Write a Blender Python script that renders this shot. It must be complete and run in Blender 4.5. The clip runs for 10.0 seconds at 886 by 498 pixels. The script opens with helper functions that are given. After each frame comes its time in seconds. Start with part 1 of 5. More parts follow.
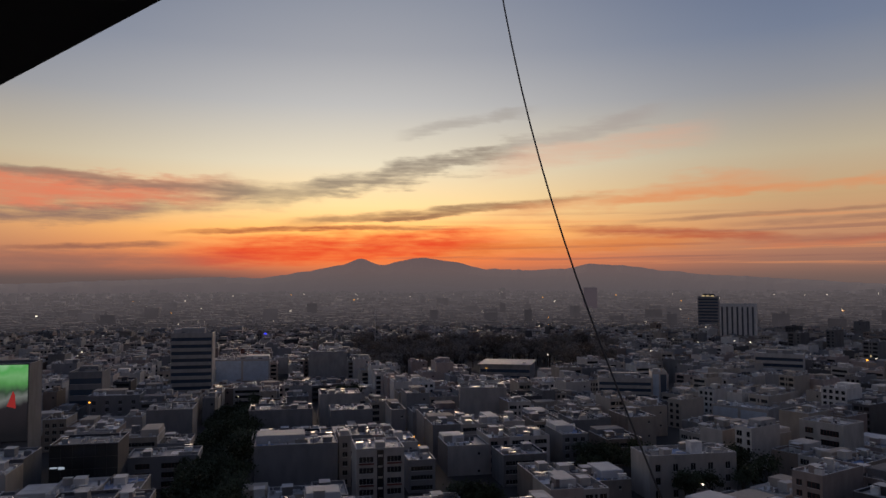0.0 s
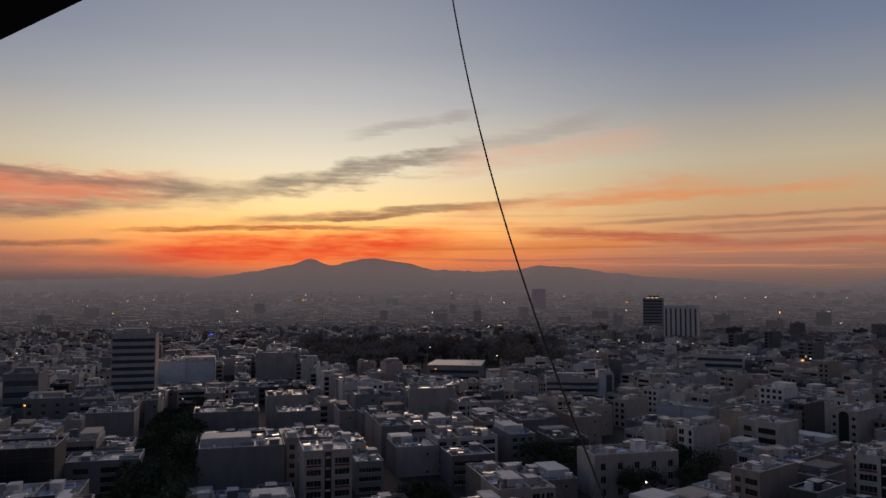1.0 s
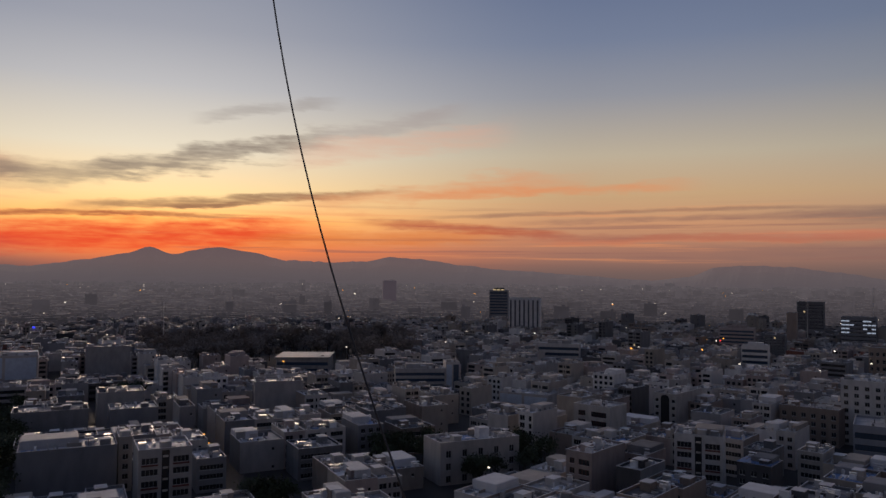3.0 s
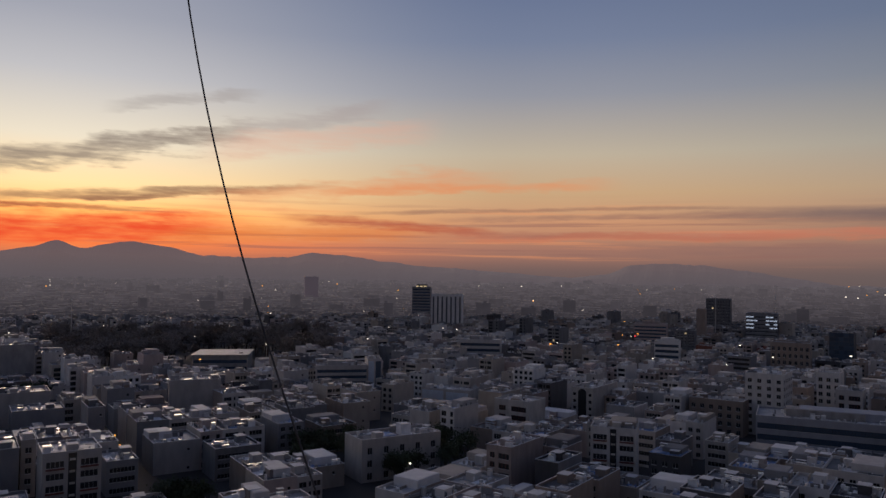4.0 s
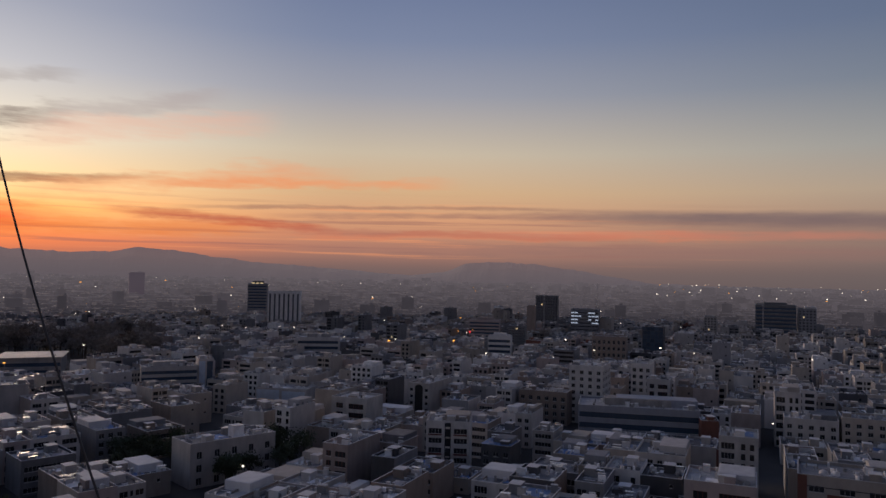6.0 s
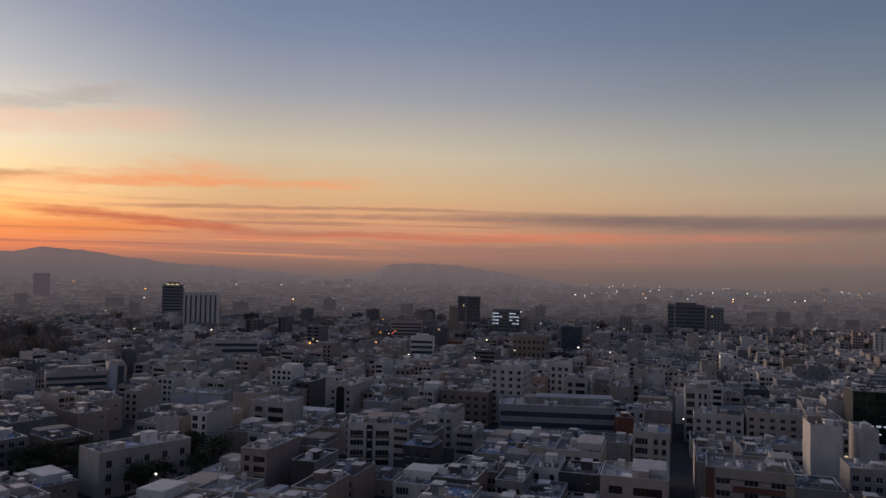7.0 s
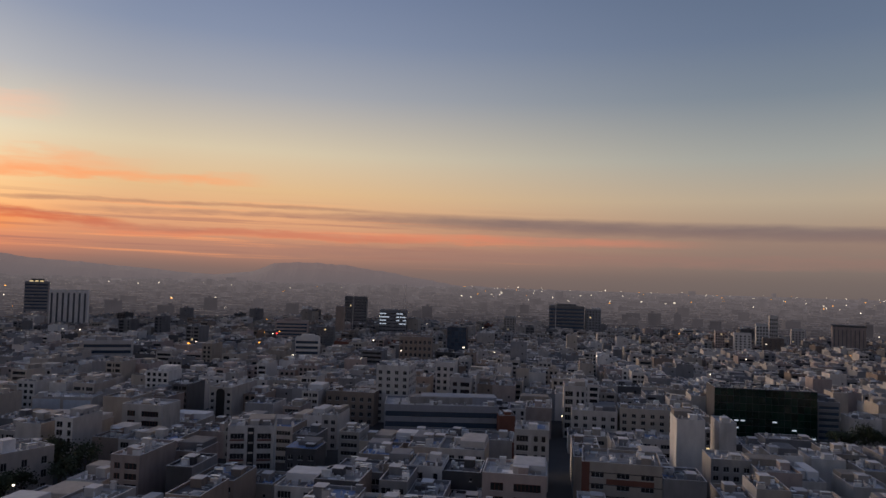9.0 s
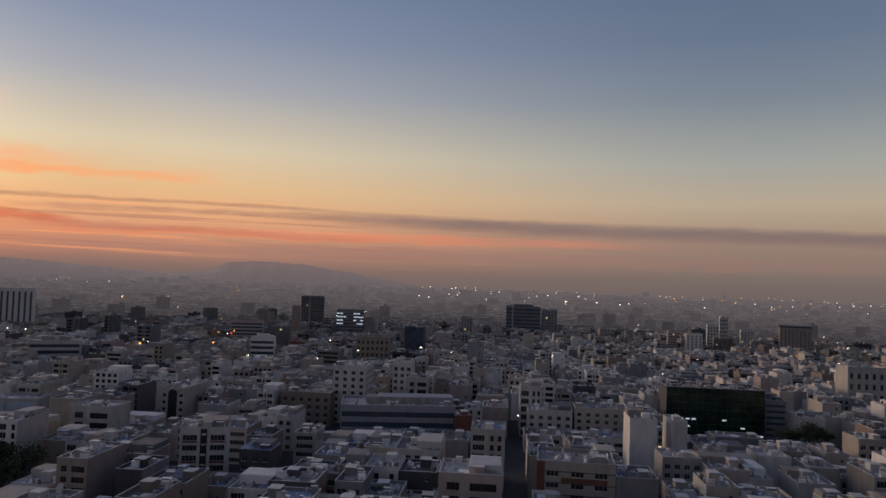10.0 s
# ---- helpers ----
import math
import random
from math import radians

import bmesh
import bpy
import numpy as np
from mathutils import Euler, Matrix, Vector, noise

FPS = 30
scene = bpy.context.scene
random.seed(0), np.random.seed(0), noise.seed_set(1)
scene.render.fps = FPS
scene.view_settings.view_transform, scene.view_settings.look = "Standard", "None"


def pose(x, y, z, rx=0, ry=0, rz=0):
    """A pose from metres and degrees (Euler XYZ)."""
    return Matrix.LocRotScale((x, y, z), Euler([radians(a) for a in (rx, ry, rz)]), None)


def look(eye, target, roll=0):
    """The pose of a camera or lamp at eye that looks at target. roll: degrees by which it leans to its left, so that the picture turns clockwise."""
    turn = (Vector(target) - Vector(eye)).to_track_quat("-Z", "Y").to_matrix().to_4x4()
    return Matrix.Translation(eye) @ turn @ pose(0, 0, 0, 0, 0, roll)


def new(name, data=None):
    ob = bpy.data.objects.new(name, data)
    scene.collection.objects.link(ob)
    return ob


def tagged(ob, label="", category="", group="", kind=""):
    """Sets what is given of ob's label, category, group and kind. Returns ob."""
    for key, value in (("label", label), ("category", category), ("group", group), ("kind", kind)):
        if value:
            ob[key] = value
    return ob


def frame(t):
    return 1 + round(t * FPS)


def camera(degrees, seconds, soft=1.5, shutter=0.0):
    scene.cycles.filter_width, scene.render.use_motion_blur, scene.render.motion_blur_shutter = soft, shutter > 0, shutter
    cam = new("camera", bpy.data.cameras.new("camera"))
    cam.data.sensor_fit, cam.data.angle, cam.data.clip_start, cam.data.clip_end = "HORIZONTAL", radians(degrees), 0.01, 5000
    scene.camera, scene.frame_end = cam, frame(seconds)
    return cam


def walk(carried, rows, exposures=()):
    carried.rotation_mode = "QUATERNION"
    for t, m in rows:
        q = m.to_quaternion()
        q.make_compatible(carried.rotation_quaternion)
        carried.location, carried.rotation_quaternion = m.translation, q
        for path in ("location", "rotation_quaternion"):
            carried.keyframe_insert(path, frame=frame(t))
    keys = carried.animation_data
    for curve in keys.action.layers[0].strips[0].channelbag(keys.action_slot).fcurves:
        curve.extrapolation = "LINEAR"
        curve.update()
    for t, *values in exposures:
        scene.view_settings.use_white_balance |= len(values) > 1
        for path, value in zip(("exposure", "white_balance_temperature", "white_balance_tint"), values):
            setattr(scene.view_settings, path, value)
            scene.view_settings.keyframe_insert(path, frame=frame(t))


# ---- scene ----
cam = camera(62.35, 10.0, soft=1.5)
EYE = 75.0
# seconds, sideways and forward drift in metres, yaw, pitch, roll
ROWS = [
    (0.0, 0.00, 0.00, 0.011, 2.919, 0.223),
    (0.5, 0.005, 0.00, -1.669, 3.012, 0.033),
    (1.0, 0.016, 0.00, -3.892, 2.983, -0.071),
    (1.5, 0.060, 0.00, -6.680, 2.832, -0.225),
    (2.0, 0.130, 0.00, -9.559, 2.648, -0.297),
    (2.5, 0.220, 0.00, -12.490, 2.492, -0.401),
    (4.0, 0.310, 0.00, -21.488, 2.159, -0.768),
    (4.5, 0.345, 0.00, -24.472, 2.074, -0.876),
    (5.0, 0.385, 0.00, -27.551, 2.025, -0.985),
    (5.5, 0.430, 0.00, -30.743, 2.053, -1.074),
    (7.0, 0.530, 0.00, -40.026, 2.339, -1.105),
    (7.5, 0.55, 0.00, -42.536, 2.407, -1.189),
    (8.0, 0.57, 0.00, -44.776, 2.454, -1.333),
    (8.5, 0.59, 0.00, -46.857, 2.515, -1.543),
    (9.0, 0.61, 0.00, -48.786, 2.572, -1.735),
    (9.5, 0.63, 0.00, -50.553, 2.624, -1.896),
    (10.0, 0.65, 0.00, -52.083, 2.681, -2.023),
]
walk(cam, [(t, pose(x, y, EYE, 90 + pitch, roll, yaw)) for t, x, y, yaw, pitch, roll in ROWS],
     exposures=[(0.0, -0.24, 6500, 10), (2.5, -0.24, 6400, 12), (4.5, -0.15, 6250, 14), (5.5, -0.06, 6250, 15), (7.0, 0.06, 6450, 12), (8.5, 0.18, 6550, 10), (10.0, 0.22, 6600, 10)])


# ---- the dusk sky ----
class Val:
    """A value in a node tree, with arithmetic."""

    def __init__(self, tree, socket):
        self.tree, self.socket = tree, socket

    def op(self, kind, *others, clamp=False):
        node = self.tree.nodes.new("ShaderNodeMath")
        node.operation, node.use_clamp = kind, clamp
        for slot, value in zip(node.inputs, (self, *others)):
            if isinstance(value, Val):
                self.tree.links.new(value.socket, slot)
            else:
                slot.default_value = value
        return Val(self.tree, node.outputs[0])

    def __add__(self, other):
        return self.op("ADD", other)

    def __sub__(self, other):
        return self.op("SUBTRACT", other)

    def __mul__(self, other):
        return self.op("MULTIPLY", other)

    def __truediv__(self, other):
        return self.op("DIVIDE", other)

    def smooth(self, low, high):
        node = self.tree.nodes.new("ShaderNodeMapRange")
        node.interpolation_type = "SMOOTHSTEP"
        self.tree.links.new(self.socket, node.inputs["Value"])
        node.inputs["From Min"].default_value, node.inputs["From Max"].default_value = low, high
        return Val(self.tree, node.outputs["Result"])


def srgb(r, g, b):
    return tuple((c / 255 / 12.92) if c <= 10 else ((c / 255 + 0.055) / 1.055) ** 2.4 for c in (r, g, b))


def ramp(tree, value, stops):
    node = tree.nodes.new("ShaderNodeValToRGB")
    tree.links.new(value.socket, node.inputs[0])
    els = node.color_ramp.elements
    while len(els) < len(stops):
        els.new(0.5)
    for el, (place, colour) in zip(els, stops):
        el.position, el.color = place, (*srgb(*colour), 1)
    return node.outputs[0]


def mix(tree, factor, a, b):
    node = tree.nodes.new("ShaderNodeMix")
    node.data_type = "RGBA"
    for slot, value in ((node.inputs[0], factor), (node.inputs[6], a), (node.inputs[7], b)):
        if isinstance(value, Val):
            tree.links.new(value.socket, slot)
        elif isinstance(value, (tuple, float, int)):
            slot.default_value = value
        else:
            tree.links.new(value, slot)
    return node.outputs[2]


def dusk_world():
    world = bpy.data.worlds.new("dusk_sky")
    scene.world = world
    world.use_nodes = True
    tree = world.node_tree
    tree.nodes.clear()
    coord = tree.nodes.new("ShaderNodeTexCoord")
    split = tree.nodes.new("ShaderNodeSeparateXYZ")
    tree.links.new(coord.outputs["Generated"], split.inputs[0])
    x, y, z = (Val(tree, split.outputs[i]) for i in range(3))
    deg = 180 / math.pi
    az = x.op("ARCTAN2", y) * deg
    el = z.op("ARCSINE") * deg
    place = (el + 2.0) / 62.0

    def at(e):
        return min(1.0, max(0.0, (e + 2.0) / 62.0))

    glow = ramp(tree, place, [(at(-2), (104, 92, 94)), (at(0.3), (170, 108, 94)), (at(2.2), (278, 146, 74)), (at(4.3), (310, 222, 116)), (at(6.2), (290, 248, 176)),
                              (at(9.5), (256, 242, 212)), (at(14), (208, 206, 204)), (at(18), (174, 176, 184)), (at(24), (141, 149, 167)), (at(58), (72, 80, 104))])
    flank = ramp(tree, place, [(at(-2), (96, 86, 88)), (at(0.3), (125, 103, 97)), (at(2.2), (178, 126, 104)), (at(4.3), (218, 159, 117)), (at(6.5), (215, 177, 132)),
                               (at(9.5), (204, 189, 162)), (at(14), (157, 159, 166)), (at(18), (126, 137, 160)), (at(24), (99, 114, 146)), (at(58), (72, 80, 104))])
    cool = ramp(tree, place, [(at(-2), (86, 80, 80)), (at(0.3), (109, 99, 95)), (at(2.2), (126, 110, 102)), (at(4.3), (156, 134, 117)), (at(6.5), (170, 156, 137)),
                              (at(9.5), (150, 152, 148)), (at(14), (115, 126, 138)), (at(18), (97, 111, 133)), (at(24), (82, 97, 122)), (at(58), (72, 80, 104))])
    away = ramp(tree, place, [(at(-2), (50, 49, 55)), (at(3), (72, 68, 75)), (at(10), (76, 75, 87)), (at(24), (77, 80, 97)), (at(58), (72, 80, 104))])
    off = (az + 6.0).op("ABSOLUTE")
    sky = mix(tree, off.smooth(0, 34), glow, flank)
    sky = mix(tree, off.smooth(34, 84), sky, cool)
    sky = mix(tree, off.smooth(95, 165), sky, away)

    # wisps: two layers of drawn-out noise
    def streaks(sx, sy, detail, seed):
        comb = tree.nodes.new("ShaderNodeCombineXYZ")
        for value, slot in ((az * sx, 0), (el * sy, 1)):
            tree.links.new(value.socket, comb.inputs[slot])
        comb.inputs[2].default_value = seed
        tex = tree.nodes.new("ShaderNodeTexNoise")
        tex.inputs["Scale"].default_value, tex.inputs["Detail"].default_value = 1.0, detail
        tex.inputs["Roughness"].default_value = 0.6
        tree.links.new(comb.outputs[0], tex.inputs["Vector"])
        return Val(tree, tex.outputs["Fac"])

    rough = streaks(0.13, 0.6, 4.0, 3.0)
    fine = streaks(0.24, 1.7, 5.0, 9.0)
    hair = streaks(0.5, 5.5, 5.0, 14.0)
    wave = (rough - 0.5) * 2.4 + (streaks(0.32, 1.1, 3.0, 31.0) - 0.5) * 1.1

    def cloud(sky, a0, e0, a1, e1, thick, colour, amount, bow=0.0, ragged=0.35, grit=1.0):
        run = (az - a0) / (a1 - a0)
        middle = run * (e1 - e0) + e0 + (run * (run - 1.0)) * (-4.0 * bow)
        across = (el + wave * ragged - middle) / thick
        body = (across * across).op("MULTIPLY", -1.0) + 1.0
        body = (body + (fine - 0.5) * (2.6 * grit) + (hair - 0.5) * grit).smooth(-0.6, 1.6)
        ends = run.smooth(-0.02, 0.22) * (run * -1.0 + 1.0).smooth(-0.02, 0.25)
        return mix(tree, (body * ends * amount).op("MULTIPLY", 1.0, clamp=True), sky, (*srgb(*colour), 1))

    # thin level streaks low over the horizon
    veil = streaks(0.05, 2.1, 4.0, 21.0)
    low = el.smooth(0.6, 1.8) * (el * -1.0 + 6.6).smooth(0.0, 2.6) * (az + 14.0).smooth(0.0, 16.0) * (az * -1.0 + 66.0).smooth(0.0, 30.0)
    sky = mix(tree, veil.smooth(0.53, 0.66) * low * 0.5, sky, (*srgb(150, 106, 96), 1))
    sky = mix(tree, (veil * -1.0 + 1.0).smooth(0.55, 0.68) * low * 0.45, sky, (*srgb(246, 158, 104), 1))
    for wisp in CLOUDS:
        sky = cloud(sky, *wisp)
    # the smoke of the town dims the lowest sky, deepest beyond the ridge's western end
    smoke = (el * -1.0 + 1.7).smooth(0.0, 1.2) * ((az * -1.0 - 10.0).smooth(0.0, 10.0) * 0.65 + 0.3)
    sky = mix(tree, smoke, sky, (*srgb(104, 90, 88), 1))
    back = tree.nodes.new("ShaderNodeBackground")
    tree.links.new(sky, back.inputs[0])
    back.inputs[1].default_value = SKY
    out = tree.nodes.new("ShaderNodeOutputWorld")
    tree.links.new(back.outputs[0], out.inputs[0])


SKY = 1.0
# from azimuth, elevation to azimuth, elevation, half thickness, colour, amount, bow, raggedness, grain
CLOUDS = [
    (-52, 5.6, -9, 6.9, 1.3, (160, 134, 118), 0.7, 0.2, 1.3),
    (-50, 6.0, -14, 7.2, 1.1, (246, 140, 104), 0.95, 0.2, 1.3),
    (-58, 3.0, -17, 5.9, 0.8, (146, 116, 108), 0.85, 0.1, 0.8),
    (-36, 8.2, -9, 6.7, 0.5, (152, 132, 116), 0.8, 0.0, 0.8),
    (-14, 6.4, 8, 10.6, 0.95, (140, 124, 112), 0.85, 0.5, 1.4),
    (-4, 11.5, 8, 13.8, 0.45, (168, 158, 150), 0.5, 0.2, 0.8),
    (4, 10.2, 18, 13.2, 0.7, (176, 162, 156), 0.5, 0.2, 0.9),
    (2, 8.9, 22, 11.3, 1.0, (240, 180, 150), 0.45, 0.4, 0.9),
    (-22, 2.2, 8, 3.6, 1.1, (252, 82, 46), 1.0, 0.2, 0.5),
    (-22, 3.9, 2, 4.6, 0.22, (176, 84, 60), 0.9, 0.2, 0.4),
    (-14, 4.6, 14, 7.0, 0.35, (150, 108, 84), 0.85, 0.1, 0.5),
    (-8, 5.0, 10, 6.2, 0.2, (160, 112, 84), 0.8, 0.1, 0.5),
    (-32, 2.7, -19, 3.3, 0.2, (150, 100, 86), 0.8, 0.0, 0.3),
    (-64, 1.5, -11, 1.6, 1.1, (150, 110, 98), 0.7, 0.2, 0.3),
    (2, 5.2, 28, 7.8, 0.9, (242, 152, 100), 0.48, 0.3, 1.0),
    (10, 6.2, 36, 7.1, 0.45, (242, 150, 96), 0.6, 0.3, 0.6),
    (-2, 2.5, 22, 3.4, 0.7, (236, 128, 58), 0.6, 0.2, 0.6),
    (12, 4.7, 47, 5.2, 0.15, (140, 104, 94), 0.55, 0.3, 0.2),
    (8, 4.5, 27, 3.2, 0.42, (192, 92, 68), 0.85, 0.1, 0.3),
    (19, 4.4, 50, 4.8, 0.24, (144, 106, 97), 0.55, 0.1, 0.25),
    (18, 2.9, 60, 3.2, 0.35, (222, 130, 92), 0.7, 0.1, 0.5),
    (37, 4.8, 118, 2.4, 0.58, (108, 95, 98), 0.95, 0.45, 0.12, 0.35),
    (42, 4.0, 118, 1.6, 1.0, (136, 111, 102), 0.6, 0.4, 0.15, 0.4),
    (20, 3.3, 50, 3.0, 0.3, (178, 112, 92), 0.65, 0.1, 0.3),
    (34, 3.4, 70, 3.2, 0.35, (206, 128, 102), 0.5, 0.1, 0.3),
    (26, 2.1, 90, 1.9, 0.5, (146, 112, 102), 0.55, 0.1, 0.3),
]
dusk_world()

# the last warm light over the ridge where the sun went down
sun = new("sun", bpy.data.lights.new("sun", "SUN"))
sun.data.energy, sun.data.angle, sun.data.color = 1.0, radians(25), (1.0, 0.72, 0.5)
sun.matrix_world = look((0, 0, 300), (0 + 100 * math.sin(radians(6)), -100 * math.cos(radians(6)), 282))


# ---- materials ----
def material(name, colour, rough=0.85, metal=0.0, grain=0.12, stain=0.25, scale=0.35, bump=0.15, vary=0.2, streak=0.0):
    """A weathered surface: base colour, stains at metre scale, fine grain with bump, and a little variation from object to object."""
    mat = bpy.data.materials.new(name)
    mat.use_nodes = True
    tree = mat.node_tree
    bsdf = tree.nodes["Principled BSDF"]
    bsdf.inputs["Roughness"].default_value, bsdf.inputs["Metallic"].default_value = rough, metal
    geo = tree.nodes.new("ShaderNodeNewGeometry")

    def noise_at(size, detail, stretch=1.0):
        tex = tree.nodes.new("ShaderNodeTexNoise")
        tex.inputs["Scale"].default_value, tex.inputs["Detail"].default_value = size, detail
        if stretch != 1.0:
            mp = tree.nodes.new("ShaderNodeMapping")
            mp.inputs["Scale"].default_value = (1, 1, stretch)
            tree.links.new(geo.outputs["Position"], mp.inputs[0])
            tree.links.new(mp.outputs[0], tex.inputs["Vector"])
        else:
            tree.links.new(geo.outputs["Position"], tex.inputs["Vector"])
        return Val(tree, tex.outputs["Fac"])

    broad = noise_at(scale, 4.0, 0.35 if streak else 1.0)
    small = noise_at(scale * 14, 3.0)
    info = tree.nodes.new("ShaderNodeObjectInfo")
    shade = (broad - 0.5) * (2 * stain) + (small - 0.5) * (2 * grain) + (Val(tree, info.outputs["Random"]) - 0.5) * (2 * vary) + (Val(tree, geo.outputs["Random Per Island"]) - 0.5) * (2 * vary) + 1.0
    hsv = tree.nodes.new("ShaderNodeHueSaturation")
    hsv.inputs["Color"].default_value = (*colour, 1)
    tree.links.new(shade.socket, hsv.inputs["Value"])
    tree.links.new(hsv.outputs[0], bsdf.inputs["Base Color"])
    if bump:
        b = tree.nodes.new("ShaderNodeBump")
        b.inputs["Strength"].default_value, b.inputs["Distance"].default_value = bump, 0.04
        tree.links.new(small.socket, b.inputs["Height"])
        tree.links.new(b.outputs[0], bsdf.inputs["Normal"])
    return mat


def lamp_material(name, colour, strength):
    mat = bpy.data.materials.new(name)
    mat.use_nodes = True
    bsdf = mat.node_tree.nodes["Principled BSDF"]
    bsdf.inputs["Base Color"].default_value = (0.02, 0.02, 0.02, 1)
    bsdf.inputs["Emission Color"].default_value, bsdf.inputs["Emission Strength"].default_value = (*colour, 1), strength
    return mat


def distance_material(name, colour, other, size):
    """Air-light painted as emission on things kilometres off: dull even glow, soft variation."""
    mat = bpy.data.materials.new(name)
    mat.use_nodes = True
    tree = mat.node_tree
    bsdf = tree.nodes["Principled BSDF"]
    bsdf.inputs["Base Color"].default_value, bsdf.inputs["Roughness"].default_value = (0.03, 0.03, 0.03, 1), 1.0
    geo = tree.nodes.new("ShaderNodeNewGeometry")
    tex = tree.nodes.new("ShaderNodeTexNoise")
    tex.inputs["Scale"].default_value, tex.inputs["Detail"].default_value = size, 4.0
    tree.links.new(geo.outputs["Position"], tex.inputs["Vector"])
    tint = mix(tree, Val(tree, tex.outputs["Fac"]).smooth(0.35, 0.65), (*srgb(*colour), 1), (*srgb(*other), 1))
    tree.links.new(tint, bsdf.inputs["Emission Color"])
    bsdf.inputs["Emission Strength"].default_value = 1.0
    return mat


WALLS = [
    material("pale_render", (0.45, 0.425, 0.405), streak=1.0, stain=0.36, grain=0.22, vary=0.3),
    material("beige_stone", (0.36, 0.32, 0.28), streak=1.0, stain=0.36, grain=0.22, vary=0.3),
    material("white_render", (0.60, 0.58, 0.56), streak=1.0, stain=0.36, grain=0.22, vary=0.3),
    material("grey_cement", (0.20, 0.20, 0.21), streak=1.0, stain=0.36, grain=0.22, vary=0.3),
    material("tan_brick", (0.25, 0.20, 0.17), streak=1.0, stain=0.36, grain=0.22, vary=0.3),
    material("pinkish_stone", (0.36, 0.30, 0.28), streak=1.0, stain=0.36, grain=0.22, vary=0.3),
    material("dark_granite", (0.075, 0.075, 0.082), streak=1.0, stain=0.36, grain=0.22, vary=0.3),
    material("red_brick", (0.17, 0.07, 0.05), streak=1.0, stain=0.36, grain=0.22, vary=0.3),
]
WALL_WORDS = ["pale rendered", "beige stone-clad", "white rendered", "grey cement", "tan brick", "pinkish stone-clad", "dark granite-clad", "red brick"]
ROOFS = [
    material("silver_roofing", (0.46, 0.46, 0.47), rough=0.6, scale=0.25, stain=0.45),
    material("grey_roofing", (0.24, 0.24, 0.25), scale=0.25, stain=0.45),
    material("dark_bitumen", (0.12, 0.12, 0.13), scale=0.25, stain=0.45),
    material("blue_sheet_roof", (0.14, 0.24, 0.46), rough=0.5, scale=0.25, stain=0.3),
]
GLASS = material("dark_window_glass", (0.022, 0.025, 0.03), rough=0.12, grain=0, stain=0, bump=0, vary=0)
FRAME = material("window_frame", (0.42, 0.41, 0.40), rough=0.5, bump=0)
DARK = material("near_black", (0.025, 0.025, 0.027), rough=0.9, bump=0)
MEMBRANE = material("white_membrane", (0.82, 0.82, 0.82), rough=0.5, scale=0.5, stain=0.35)
# paler than most walls: sky light on parapet tops put into the colour
COPING = material("coping_stone", (0.60, 0.59, 0.59), rough=0.7)
METAL = material("galvanised_metal", (0.58, 0.59, 0.61), rough=0.3, metal=0.8)
ASPHALT = material("asphalt", (0.038, 0.038, 0.04), scale=0.1, stain=0.3)
LIT = lamp_material("lit_window", srgb(255, 226, 170), 0.6)
LIT_COLD = lamp_material("lit_window_cold", srgb(220, 235, 255), 0.5)
LEAF = material("dusky_foliage", (0.045, 0.06, 0.03), rough=0.8, scale=1.2, stain=0.4, vary=0.2)
BARK = material("bark", (0.09, 0.07, 0.055), scale=3.0)
BARE = material("brownish_winter_crown", (0.26, 0.225, 0.20), rough=0.9, scale=0.6, stain=0.4)


